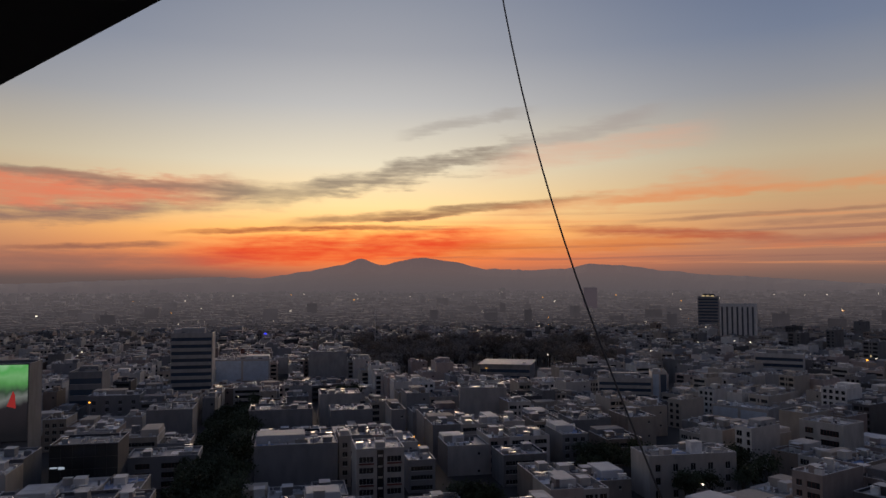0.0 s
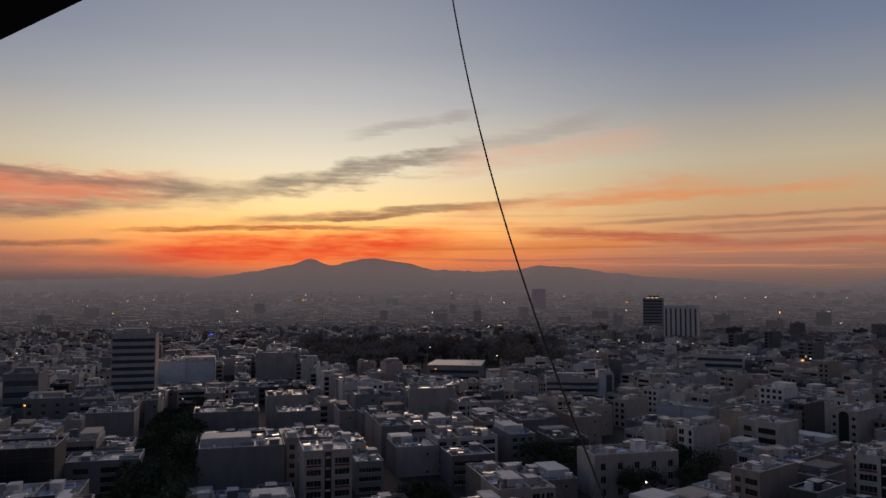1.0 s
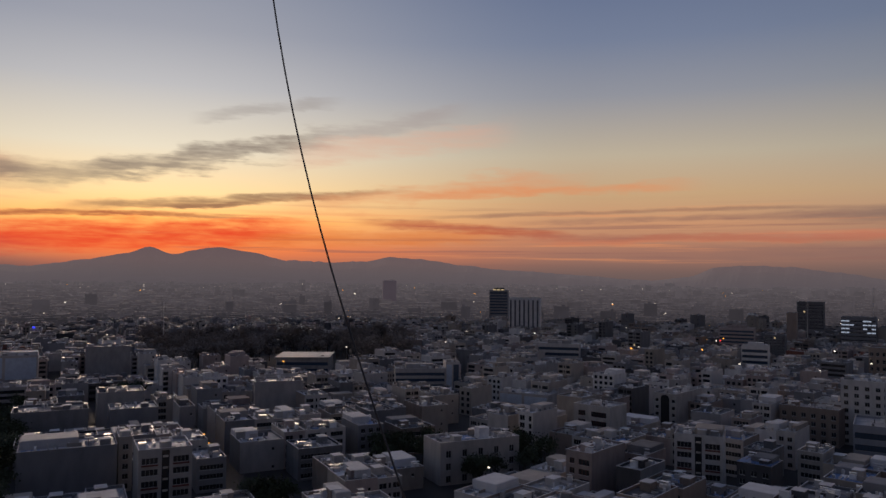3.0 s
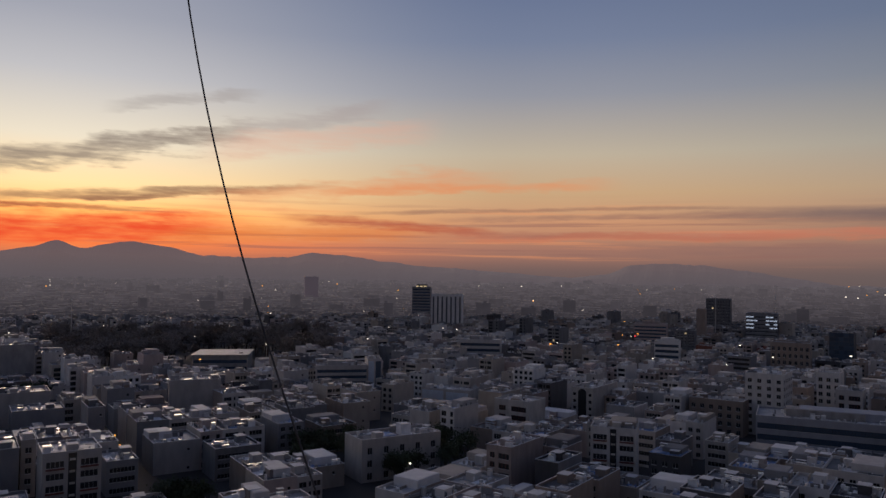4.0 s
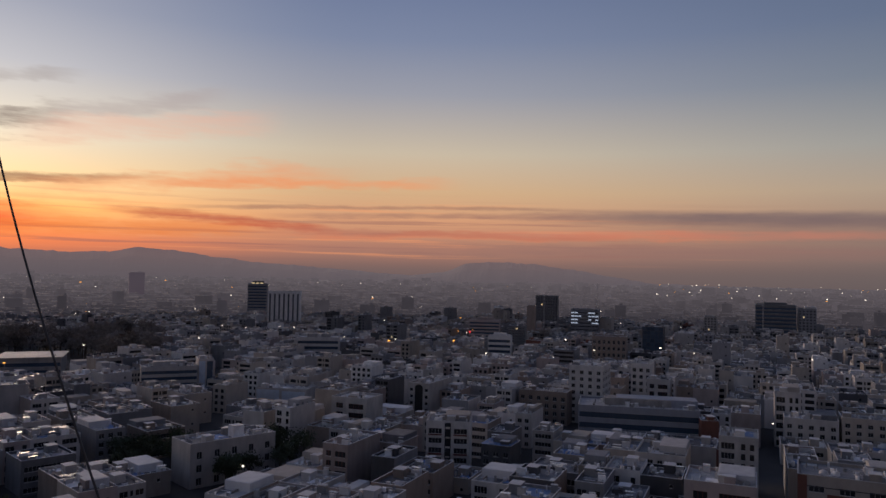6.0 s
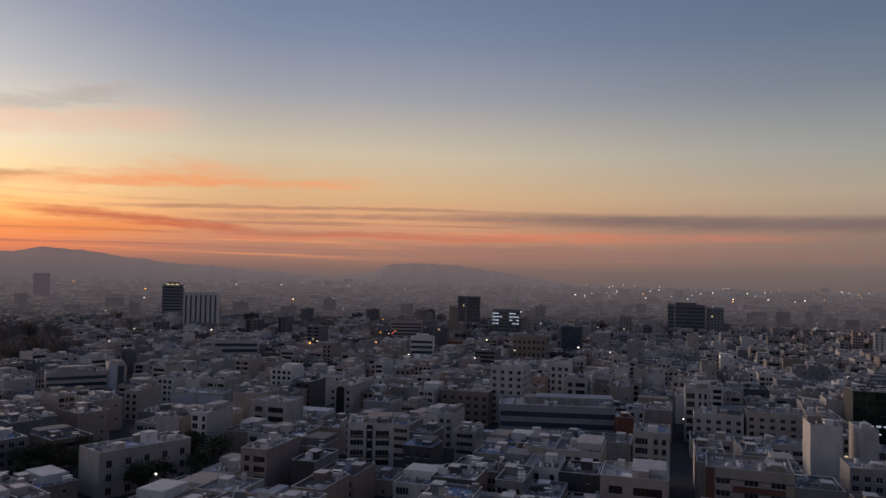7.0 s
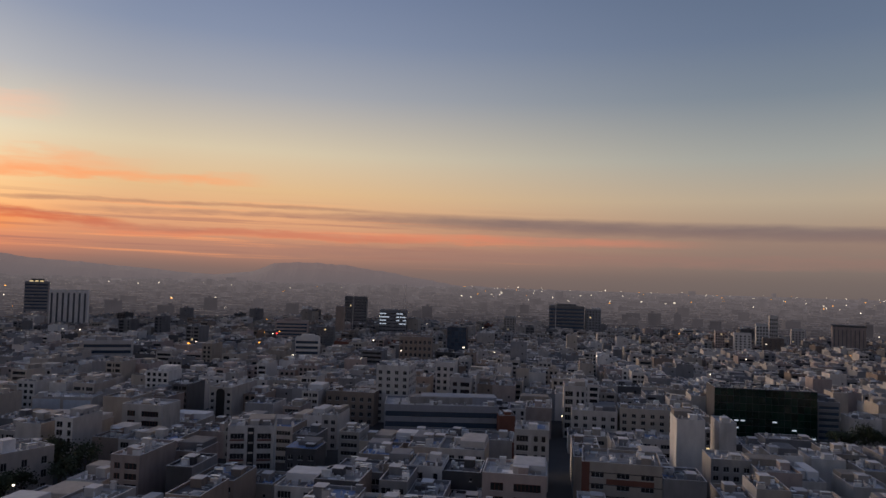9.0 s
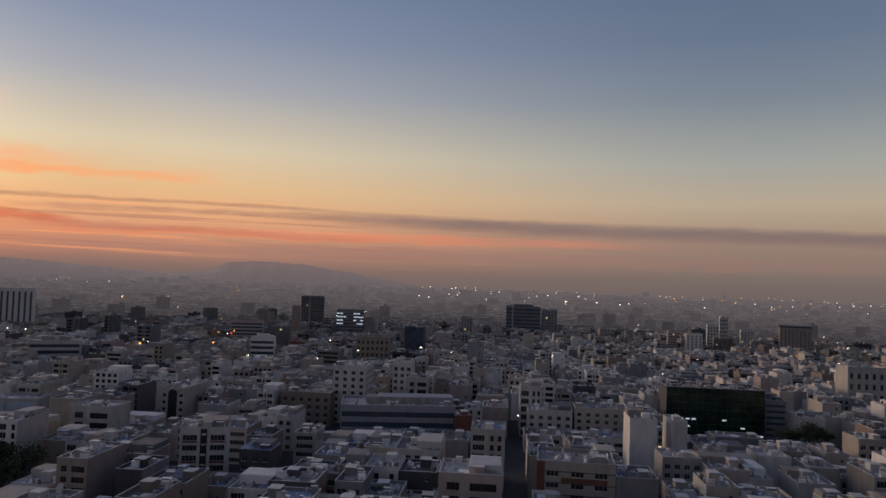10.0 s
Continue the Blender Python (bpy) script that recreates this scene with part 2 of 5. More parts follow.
# ---- mesh helpers ----
class Shape:
    """Collects boxes and quads into one mesh."""

    def __init__(self):
        self.verts, self.faces, self.mats = [], [], []

    def quad(self, a, b, c, d, mat=0):
        n = len(self.verts)
        self.verts += [a, b, c, d]
        self.faces.append((n, n + 1, n + 2, n + 3))
        self.mats.append(mat)

    def box(self, x0, x1, y0, y1, z0, z1, mat=0, m=None, bottom=False):
        n = len(self.verts)
        pts = [(x0, y0, z0), (x1, y0, z0), (x1, y1, z0), (x0, y1, z0), (x0, y0, z1), (x1, y0, z1), (x1, y1, z1), (x0, y1, z1)]
        if m is not None:
            pts = [tuple(m @ Vector(p)) for p in pts]
        self.verts += pts
        faces = [(4, 5, 6, 7), (0, 1, 5, 4), (1, 2, 6, 5), (2, 3, 7, 6), (3, 0, 4, 7)]
        if bottom:
            faces.append((3, 2, 1, 0))
        for f in faces:
            self.faces.append(tuple(n + i for i in f))
            self.mats.append(mat)

    def tub(self, x0, x1, y0, y1, z0, z1, lip, drop, wall=0, top=0, m=None):
        """A house body: four walls, a coping ring and the inner side of the parapet; open at the roof."""
        n = len(self.verts)
        outer = [(x0, y0), (x1, y0), (x1, y1), (x0, y1)]
        inner = [(x0 + lip, y0 + lip), (x1 - lip, y0 + lip), (x1 - lip, y1 - lip), (x0 + lip, y1 - lip)]
        pts = [(*p, z0) for p in outer] + [(*p, z1) for p in outer] + [(*p, z1) for p in inner] + [(*p, z1 - drop) for p in inner]
        if m is not None:
            pts = [tuple(m @ Vector(p)) for p in pts]
        self.verts += pts
        for k in range(4):
            j = (k + 1) % 4
            for a, mat in ((0, wall), (4, top), (8, wall)):
                self.faces.append((n + a + k, n + a + j, n + a + 4 + j, n + a + 4 + k))
                self.mats.append(mat)

    def cylinder(self, x, y, z0, z1, r, mat=0, n=10, m=None, r1=None, lie=None):
        base = len(self.verts)
        r1 = r if r1 is None else r1
        for z, rr in ((z0, r), (z1, r1)):
            for k in range(n):
                a = 2 * math.pi * k / n
                p = (x + rr * math.cos(a), y + rr * math.sin(a), z) if lie is None else (x + z, y + rr * math.cos(a), lie + rr * math.sin(a))
                self.verts.append(tuple(m @ Vector(p)) if m is not None else p)
        for k in range(n):
            self.faces.append((base + k, base + (k + 1) % n, base + n + (k + 1) % n, base + n + k))
            self.mats.append(mat)
        self.faces.append(tuple(base + n + k for k in range(n)))
        self.faces.append(tuple(base + n - 1 - k for k in range(n)))
        self.mats += [mat, mat]

    def mesh(self, name, materials, weld=False):
        me = bpy.data.meshes.new(name)
        if weld:
            seen, verts, index = {}, [], []
            for v in self.verts:
                key = tuple(round(c * 500) for c in v)
                if key not in seen:
                    seen[key] = len(verts)
                    verts.append(v)
                index.append(seen[key])
            me.from_pydata(verts, [], [tuple(index[i] for i in f) for f in self.faces])
        else:
            me.from_pydata(self.verts, [], self.faces)
        for mat in materials:
            me.materials.append(mat)
        me.polygons.foreach_set("material_index", self.mats)
        me.update()
        return me


def part(name, shape, materials, parent, label=""):
    me = shape.mesh(name, materials if isinstance(materials, list) else [materials], weld=True) if isinstance(shape, Shape) else shape
    ob = new(name, me)
    ob.parent = parent
    return tagged(ob, label) if label else ob


def polar(az, r):
    return r * math.sin(radians(az)), r * math.cos(radians(az))


# ---- ground, ridge and plain ----
ground = Shape()
ground.quad((-5200, -5200, 0), (5200, -5200, 0), (5200, 5200, 0), (-5200, 5200, 0))
tagged(new("ground", ground.mesh("ground", [ASPHALT])), "dark asphalt streets between the city blocks", "ground", kind="structure")

# the skyline's summits and saddles: azimuth, elevation in degrees
SKYLINE = [(-60, 0.1), (-45, 0.2), (-30, 0.3), (-24, 0.5), (-18, 0.75), (-14, 0.7), (-10.5, 1.15), (-8, 1.7), (-6.3, 2.15), (-4.9, 1.7), (-3.4, 1.95), (-1.6, 2.25), (0.6, 1.95),
           (3.4, 1.35), (7, 1.2), (9, 1.3), (11.6, 1.7), (14, 1.5), (17, 1.1), (20.5, 0.75), (25, 0.45), (31.5, 0.05), (34.2, 0.35), (35.8, 1.05), (38.5, 1.2), (41, 1.05),
           (44, 0.7), (47, 0.2), (50, -0.25), (58, -0.5), (95, -0.5)]


def ridge(az):
    for (a0, e0), (a1, e1) in zip(SKYLINE, SKYLINE[1:]):
        if a0 <= az <= a1:
            f = (az - a0) / (a1 - a0)
            f = 0.5 * f + 0.5 * f * f * (3 - 2 * f)
            e = e0 + (e1 - e0) * f
    return e + 0.07 * noise.noise((az * 0.55, 3.1, 0)) + 0.06 * noise.noise((az * 1.7, 8.2, 0)) + 0.06 * noise.noise((az * 4.0, 1.2, 0)) + 0.03 * noise.noise((az * 11.0, 6.2, 0))


def mountains():
    me = bmesh.new()
    rows = []
    steps = [(3900, 0.0), (4150, 0.35), (4350, 0.72), (4550, 1.0), (4750, 0.5)]
    for k in range(421):
        az = -60 + k * 0.36
        top = EYE + 4550 * math.tan(radians(ridge(az)))
        rows.append([me.verts.new((*polar(az, r), max(-1.0, top * f + (12 * noise.noise((az * 0.8, r * 0.01, 5)) if 0 < f < 1 else 0)))) for r, f in steps])
    for a, b in zip(rows, rows[1:]):
        for i in range(len(steps) - 1):
            me.faces.new((a[i], b[i], b[i + 1], a[i + 1]))
    data = bpy.data.meshes.new("backdrop_mountains")
    me.to_mesh(data)
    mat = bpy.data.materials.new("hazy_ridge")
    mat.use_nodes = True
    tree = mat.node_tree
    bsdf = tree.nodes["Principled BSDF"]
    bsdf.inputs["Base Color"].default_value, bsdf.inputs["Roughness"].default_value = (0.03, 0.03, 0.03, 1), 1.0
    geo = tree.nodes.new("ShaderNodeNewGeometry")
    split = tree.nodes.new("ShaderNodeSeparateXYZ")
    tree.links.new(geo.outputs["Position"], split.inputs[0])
    # haze painted into the ridge's emission, its tint set by height
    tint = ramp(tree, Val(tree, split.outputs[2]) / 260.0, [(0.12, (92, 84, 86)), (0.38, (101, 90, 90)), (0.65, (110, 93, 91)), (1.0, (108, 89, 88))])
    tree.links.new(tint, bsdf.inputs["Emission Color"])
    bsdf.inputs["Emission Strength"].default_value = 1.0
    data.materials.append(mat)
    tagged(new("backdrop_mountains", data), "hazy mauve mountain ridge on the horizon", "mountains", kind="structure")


mountains()


# ---- the city's fabric ----
rng = random.Random(7)


def lots():
    """Rows of plots on two street grids; yields centre-front place, axis, width, depth, floors."""
    out = []
    for axis, lo, hi in ((57.0, 17.0, 92.0), (-12.0, -42.0, 17.0)):
        ca, sa = math.cos(radians(axis)), math.sin(radians(axis))
        u = 120.0
        row = 0
        while u < 1115:
            deep = rng.uniform(17, 22)
            v = -1500.0 + rng.uniform(0, 6)
            shift = 0.0 if u < 470 else 31.0 * int((u - 470) // 170 + 1)
            lanes = [(2.0 if axis > 0 else -38.0) + shift % 92 + 92.0 * k for k in range(-17, 17)]
            if axis > 0 and u > 345:
                lanes = [s for s in lanes if abs(s - 2.0) > 1]
            wide = -38.0 if axis < 0 and u < 470 else None
            while v < 1500:
                w = rng.choice((8.5, 10, 11, 12.5, 14, 17))
                lane = next((s for s in lanes if v < s + (24.0 if s == wide else 8.5) and v + w > s), None)
                if lane is not None:
                    gap = lane - v
                    if gap < 6:
                        v = lane + (24.0 if lane == wide else 8.5)
                        continue
                    w = gap
                x, y = u * sa + (v + w / 2) * ca, u * ca - (v + w / 2) * sa
                az, r = math.degrees(math.atan2(x, y)), math.hypot(x, y)
                if lo <= az < hi and 175 < r < 1115:
                    floors = rng.choices((2, 3, 4, 5, 6), (1, 4.5, 9, 4, 0.4))[0]
                    if r > 560 and rng.random() < (0.022 if 24 < az < 64 else 0.006):
                        floors = rng.randint(6, 9)
                    out.append((r, az, x, y, axis, w, deep - rng.uniform(0, 3), floors))
                v += w + (0.0 if rng.random() < 0.74 else rng.uniform(2, 7))
            u += deep + (0.8 if row % 2 == 0 else rng.uniform(8, 11))
            row += 1
    out.sort()
    return out


def facade_plan(w, floors, style, r):
    """Openings as (x, z, width, height) with x from the middle."""
    storey, holes = 3.2, []
    for f in range(floors):
        z = 0.9 + storey * f + (0.5 if f else 0)
        if style == 0:
            n = max(2, int(w // 3.1))
            for k in range(n):
                holes.append(((k + 0.5) * (w - 0.8) / n - (w - 0.8) / 2, z, 1.8, 1.8))
        elif style == 1:
            side = w * 0.30
            holes += [(-w * 0.28, z, side, 1.8), (w * 0.28, z, side, 1.8), (0, z, 0.9, 1.8)]
        elif style == 2:
            holes.append((0, z, w - 2.0, 1.7))
        elif style == 3:
            if f % 2 == r % 2:
                holes.append((w * 0.25, z, 1.0, 1.1))
        elif style == 4:
            holes += [(-w * 0.25, z - 0.4, w * 0.34, 2.2), (w * 0.30, z, 1.5, 1.5)]
    return holes


def roof_litter(shape, pick, w, d, z, count, m, solids, sheets):
    """What flat roofs collect: chimney stubs, pipes on blocks, kerbs between plots, boards and small sheds."""
    a = w / 2 - 0.4
    for k in range(count):
        x, y = pick.uniform(-a, a), pick.uniform(0.5, d - 0.8)
        kind, mat = pick.random(), pick.choice(solids)
        if kind < 0.3:
            e = pick.uniform(0.15, 0.35)
            shape.box(max(-a, x - e), min(a, x + e), y - e, y + e, z, z + pick.uniform(0.7, 1.9), mat, m)
        elif kind < 0.5:
            shape.box(max(-a, x - pick.uniform(1, 4)), min(a, x + 0.5), y, y + 0.18, z + 0.25, z + 0.43, mat, m, True)
        elif kind < 0.62:
            shape.box(x - 0.12 if x > 0 else x, x + 0.12, max(0.4, y - pick.uniform(2, 6)), y, z, z + pick.uniform(0.3, 0.9), mat, m)
        elif kind < 0.74:
            u, v = pick.uniform(0.8, 1.6), pick.uniform(0.8, 1.5)
            shape.box(max(-a, x - u), min(a, x + u), y, min(d - 0.4, y + v), z, z + pick.uniform(1.2, 2.3), mat, m)
            shape.box(max(-a, x - u) - 0.1, min(a, x + u) + 0.1, y - 0.15, min(d - 0.4, y + v) + 0.1, z + 2.32, z + 2.42, pick.choice(sheets), m, True)
        elif kind < 0.9:
            u, v = pick.uniform(0.5, 2.2), pick.uniform(0.5, 3.0)
            shape.box(max(-a, x - u), min(a, x + u), y, min(d - 0.4, y + v), z, z + 0.12, pick.choice(sheets), m)
        else:
            shape.cylinder(x, y, z + 0.3, z + 1.4, 0.5, mat, 8, m)


def plain_house(shape, m, w, d, floors, style, wall, roof, seed, cheap):
    """A house of the joined rest: wall slots 0 to 7, roofs 8 to 11, then coping, glass, metal, lit glass."""
    h = 3.2 * floors + 1.2 + (seed % 5) * 0.25
    drop = 0.9
    shape.tub(-w / 2, w / 2, 0, d, -0.5, h, 0.22, drop, wall, 12, m)
    n = len(shape.verts)
    shape.verts += [tuple(m @ Vector(p)) for p in ((-w / 2 + 0.2, 0.2, h - drop), (w / 2 - 0.2, 0.2, h - drop), (w / 2 - 0.2, d - 0.2, h - drop), (-w / 2 + 0.2, d - 0.2, h - drop))]
    shape.faces.append((n, n + 1, n + 2, n + 3))
    shape.mats.append(8 + roof)
    pick = random.Random(seed)
    sx = pick.uniform(-w / 2 + 2.2, w / 2 - 2.2)
    shape.box(sx - 1.7, sx + 1.7, d * 0.45, d * 0.45 + 4.4, h - drop, h + 1.7, wall, m)
    if pick.random() < 0.35:
        x0 = -w / 2 + 0.3 + (0 if pick.random() < 0.5 else w * 0.3)
        shape.box(x0, x0 + w * pick.uniform(0.4, 0.68), d * 0.5, d - 0.3, h - drop, h + pick.uniform(1.4, 2.2), pick.choice((0, 1, 3, wall)), m)
    roof_litter(shape, pick, w, d, h - drop, 5 if cheap else 9, m, (0, 3, 12, 12, 14, 16, 16), (8, 16, 14, 14))
    for _ in range(1 if cheap else 3):
        px, py = pick.uniform(-w / 2 + 0.4, 0), pick.uniform(0.5, d * 0.6)
        shape.box(px, min(w / 2 - 0.3, px + pick.uniform(2, 6)), py, py + pick.uniform(1.5, 7), h - drop, h - drop + 0.08, pick.choice((8, 9, 10, 16, 16)), m)
        px, py = pick.uniform(-w / 2 + 0.4, w / 2 - 4), pick.uniform(1, d - 2)
        shape.box(px, px + pick.uniform(1.5, 3.5), py, py + 0.25, h - drop, h + pick.uniform(0, 1.2), pick.choice((0, 3, 4, 12)), m)
    if not cheap:
        for _ in range(pick.randint(1, 4)):
            cx, cy = pick.uniform(-w / 2 + 1, w / 2 - 1), pick.uniform(1.5, d - 1.5)
            shape.box(cx - 0.5, cx + 0.5, cy - 0.5, cy + 0.5, h - drop, h + pick.uniform(0, 0.5), pick.choice((12, 14, 14, 3)), m)
    for x, z, ww, hh in facade_plan(w, floors, style, seed):
        if z + hh < h - 0.3:
            shape.box(x - ww / 2, x + ww / 2, -0.05, 0.1, z, z + hh, 15 if ww < 2.5 and pick.random() < 0.006 else 13, m, True)


LOTS = lots()


# ---- apartment houses near by, each a thing ----
WINDOWS = {}


def relief(xs, zs, cell):
    """One connected surface of rectangles at several depths: cell(i, j) gives depth and material."""
    s = Shape()
    n, k = len(xs) - 1, len(zs) - 1
    grid = {(i, j): cell(i, j) for i in range(n) for j in range(k)}
    for (i, j), (y, mat) in grid.items():
        x0, x1, z0, z1 = xs[i], xs[i + 1], zs[j], zs[j + 1]
        skip, mat = mat is None, mat or 0
        if not skip:
            s.quad((x0, y, z0), (x1, y, z0), (x1, y, z1), (x0, y, z1), mat)
        for di, dj, p, q in ((1, 0, (x1, z0), (x1, z1)), (0, 1, (x0, z1), (x1, z1))):
            other = grid.get((i + di, j + dj), (0.3, mat))[0]
            if other != y:
                s.quad((p[0], y, p[1]), (p[0], other, p[1]), (q[0], other, q[1]), (q[0], y, q[1]), mat)
        for di, dj, p, q in ((-1, 0, (x0, z0), (x0, z1)), (0, -1, (x0, z0), (x1, z0))):
            if (i + di, j + dj) not in grid:
                s.quad((p[0], y, p[1]), (p[0], 0.3, p[1]), (q[0], 0.3, q[1]), (q[0], y, q[1]), mat)
    return s


def pane_mesh(w, h, glass):
    key = (round(w, 1), round(h, 1), glass.name)
    if key not in WINDOWS:
        s = Shape()
        s.box(-key[0] / 2 + 0.04, key[0] / 2 - 0.04, 0.18, 0.2, 0.05, key[1] - 0.05, 0, None, True)
        WINDOWS[key] = s.mesh("pane", [glass], weld=True)
    return WINDOWS[key]


def window_mesh(w, h, lit=0, frame=None, glass=None, hollow=False):
    frame, glass = frame or FRAME, glass or (GLASS, LIT, LIT_COLD)[lit]
    key = (round(w, 1), round(h, 1), glass.name, frame.name, hollow)
    if key not in WINDOWS:
        w, h = key[0], key[1]
        bars = max(1, round(w / 1.2))
        xs = [-w / 2]
        for k in range(bars):
            x0, x1 = -w / 2 + w * k / bars, -w / 2 + w * (k + 1) / bars
            xs += [x0 + 0.05, x1 - 0.05]
        xs.append(w / 2)
        s = relief(xs, [-0.1, 0.0, 0.07, h - 0.07, h], lambda i, j: (-0.1, 2) if j == 0 else ((0.19, None if hollow else 1) if j == 2 and i % 2 == 1 else (0.11, 0)))
        WINDOWS[key] = s.mesh("window", [frame, glass, COPING], weld=True)
    return WINDOWS[key]


def pierced_front(s, w, z1, holes, thick=0.28):
    """The front wall with real openings: solid strips between them and their reveals."""
    rows = sorted({(z, z + hh) for _, z, _, hh in holes})
    bands, last = [], -0.5
    for a, b in rows:
        if a < last - 0.01 and bands:
            continue
        bands.append((a, b))
        last = b
    z = -0.5
    for a, b in bands:
        s.quad((-w / 2, 0, z), (w / 2, 0, z), (w / 2, 0, a), (-w / 2, 0, a))
        row = sorted((x - ww / 2, x + ww / 2, zz, zz + hh) for x, zz, ww, hh in holes if a - 0.01 <= zz and zz + hh <= b + 0.01)
        x = -w / 2
        for x0, x1, h0, h1 in row:
            s.quad((x, 0, a), (x0, 0, a), (x0, 0, b), (x, 0, b))
            if h0 > a + 0.01:
                s.quad((x0, 0, a), (x1, 0, a), (x1, 0, h0), (x0, 0, h0))
            if h1 < b - 0.01:
                s.quad((x0, 0, h1), (x1, 0, h1), (x1, 0, b), (x0, 0, b))
            t = thick
            s.quad((x0, 0, h0), (x0, t, h0), (x0, t, h1), (x0, 0, h1))
            s.quad((x1, t, h0), (x1, 0, h0), (x1, 0, h1), (x1, t, h1))
            s.quad((x0, 0, h0), (x1, 0, h0), (x1, t, h0), (x0, t, h0))
            s.quad((x0, t, h1), (x1, t, h1), (x1, 0, h1), (x0, 0, h1))
            x = x1
        s.quad((x, 0, a), (w / 2, 0, a), (w / 2, 0, b), (x, 0, b))
        z = b
    s.quad((-w / 2, 0, z), (w / 2, 0, z), (w / 2, 0, z1), (-w / 2, 0, z1))


def one_band(holes):
    """Keeps the openings of each storey on one common band, so that the wall can be cut in strips."""
    storeys = {}
    for x, z, ww, hh in holes:
        storeys.setdefault(int((z + 0.6) // 3.2), []).append((x, z, ww, hh))
    out = []
    for row in storeys.values():
        lo, hi = min(z for _, z, _, _ in row), max(z + hh for _, z, _, hh in row)
        out += [(x, lo, ww, hi - lo) for x, z, ww, hh in row]
    return out


def stacked(levels, n=4, mat=0, mats=None):
    """One closed body from levels of (half width, half depth, height); n corners, 4 for a box."""
    s = Shape()
    for hx, hy, z in levels:
        for k in range(n):
            a = 2 * math.pi * (k + 0.5) / n
            f = math.sqrt(2) if n == 4 else 1.0
            s.verts.append((hx * f * math.cos(a), hy * f * math.sin(a), z))
    for i in range(len(levels) - 1):
        for k in range(n):
            s.faces.append((i * n + k, i * n + (k + 1) % n, (i + 1) * n + (k + 1) % n, (i + 1) * n + k))
            s.mats.append(mats[i] if mats else mat)
    top = (len(levels) - 1) * n
    s.faces += [tuple(range(top, top + n)), tuple(range(n - 1, -1, -1))]
    s.mats += [mats[-1] if mats else mat] * 2
    return s


COOLER = stacked([(0.36, 0.36, 0), (0.36, 0.36, 0.25), (0.5, 0.5, 0.25), (0.5, 0.5, 0.5), (0.46, 0.46, 0.52), (0.46, 0.46, 0.95), (0.5, 0.5, 0.97), (0.5, 0.5, 1.15), (0.4, 0.4, 1.22)]).mesh("rooftop_cooler", [METAL])
TANK = stacked([(0.4, 0.4, 0), (0.4, 0.4, 0.3), (0.62, 0.62, 0.3), (0.65, 0.65, 0.9), (0.62, 0.62, 1.6), (0.3, 0.3, 1.85), (0.2, 0.2, 1.95)], 14).mesh("water_tank", [COPING])
DISH = stacked([(0.05, 0.05, 0), (0.05, 0.05, 0.7), (0.2, 0.2, 0.75), (0.52, 0.52, 1.0), (0.42, 0.42, 0.92)], 12).mesh("satellite_dish", [FRAME])
NUMBER_WORDS = {1: "one", 2: "two", 3: "three", 4: "four", 5: "five", 6: "six", 7: "seven", 8: "eight", 9: "nine", 10: "ten", 11: "eleven", 12: "twelve"}


def coping_ring(w, d, h, i=0.25, thick=0.09, over=0.05):
    s = Shape()
    a = w / 2
    loops = [(-over, h), (-over, h + thick), (i, h + thick), (i, h)]
    for o, z in loops:
        s.verts += [(-a + o, o, z), (a - o, o, z), (a - o, d - o, z), (-a + o, d - o, z)]
    for k in range(4):
        for c in range(4):
            n, c1 = (k + 1) % 4, (c + 1) % 4
            s.faces.append((k * 4 + c, k * 4 + c1, n * 4 + c1, n * 4 + c))
            s.mats.append(0)
    return s


UNIT = stacked([(0.5, 0.5, 0), (0.5, 0.5, 0.93), (0.47, 0.47, 1.0)])
PATCHES = [UNIT.mesh("roof_patch", [m]) for m in (ROOFS[0], ROOFS[1], ROOFS[2], MEMBRANE, MEMBRANE, ROOFS[3])]
ROOF_WALLS = [UNIT.mesh("roof_wall", [m]) for m in (WALLS[0], WALLS[3], WALLS[1], COPING)]
DUCT = UNIT.mesh("duct", [METAL])


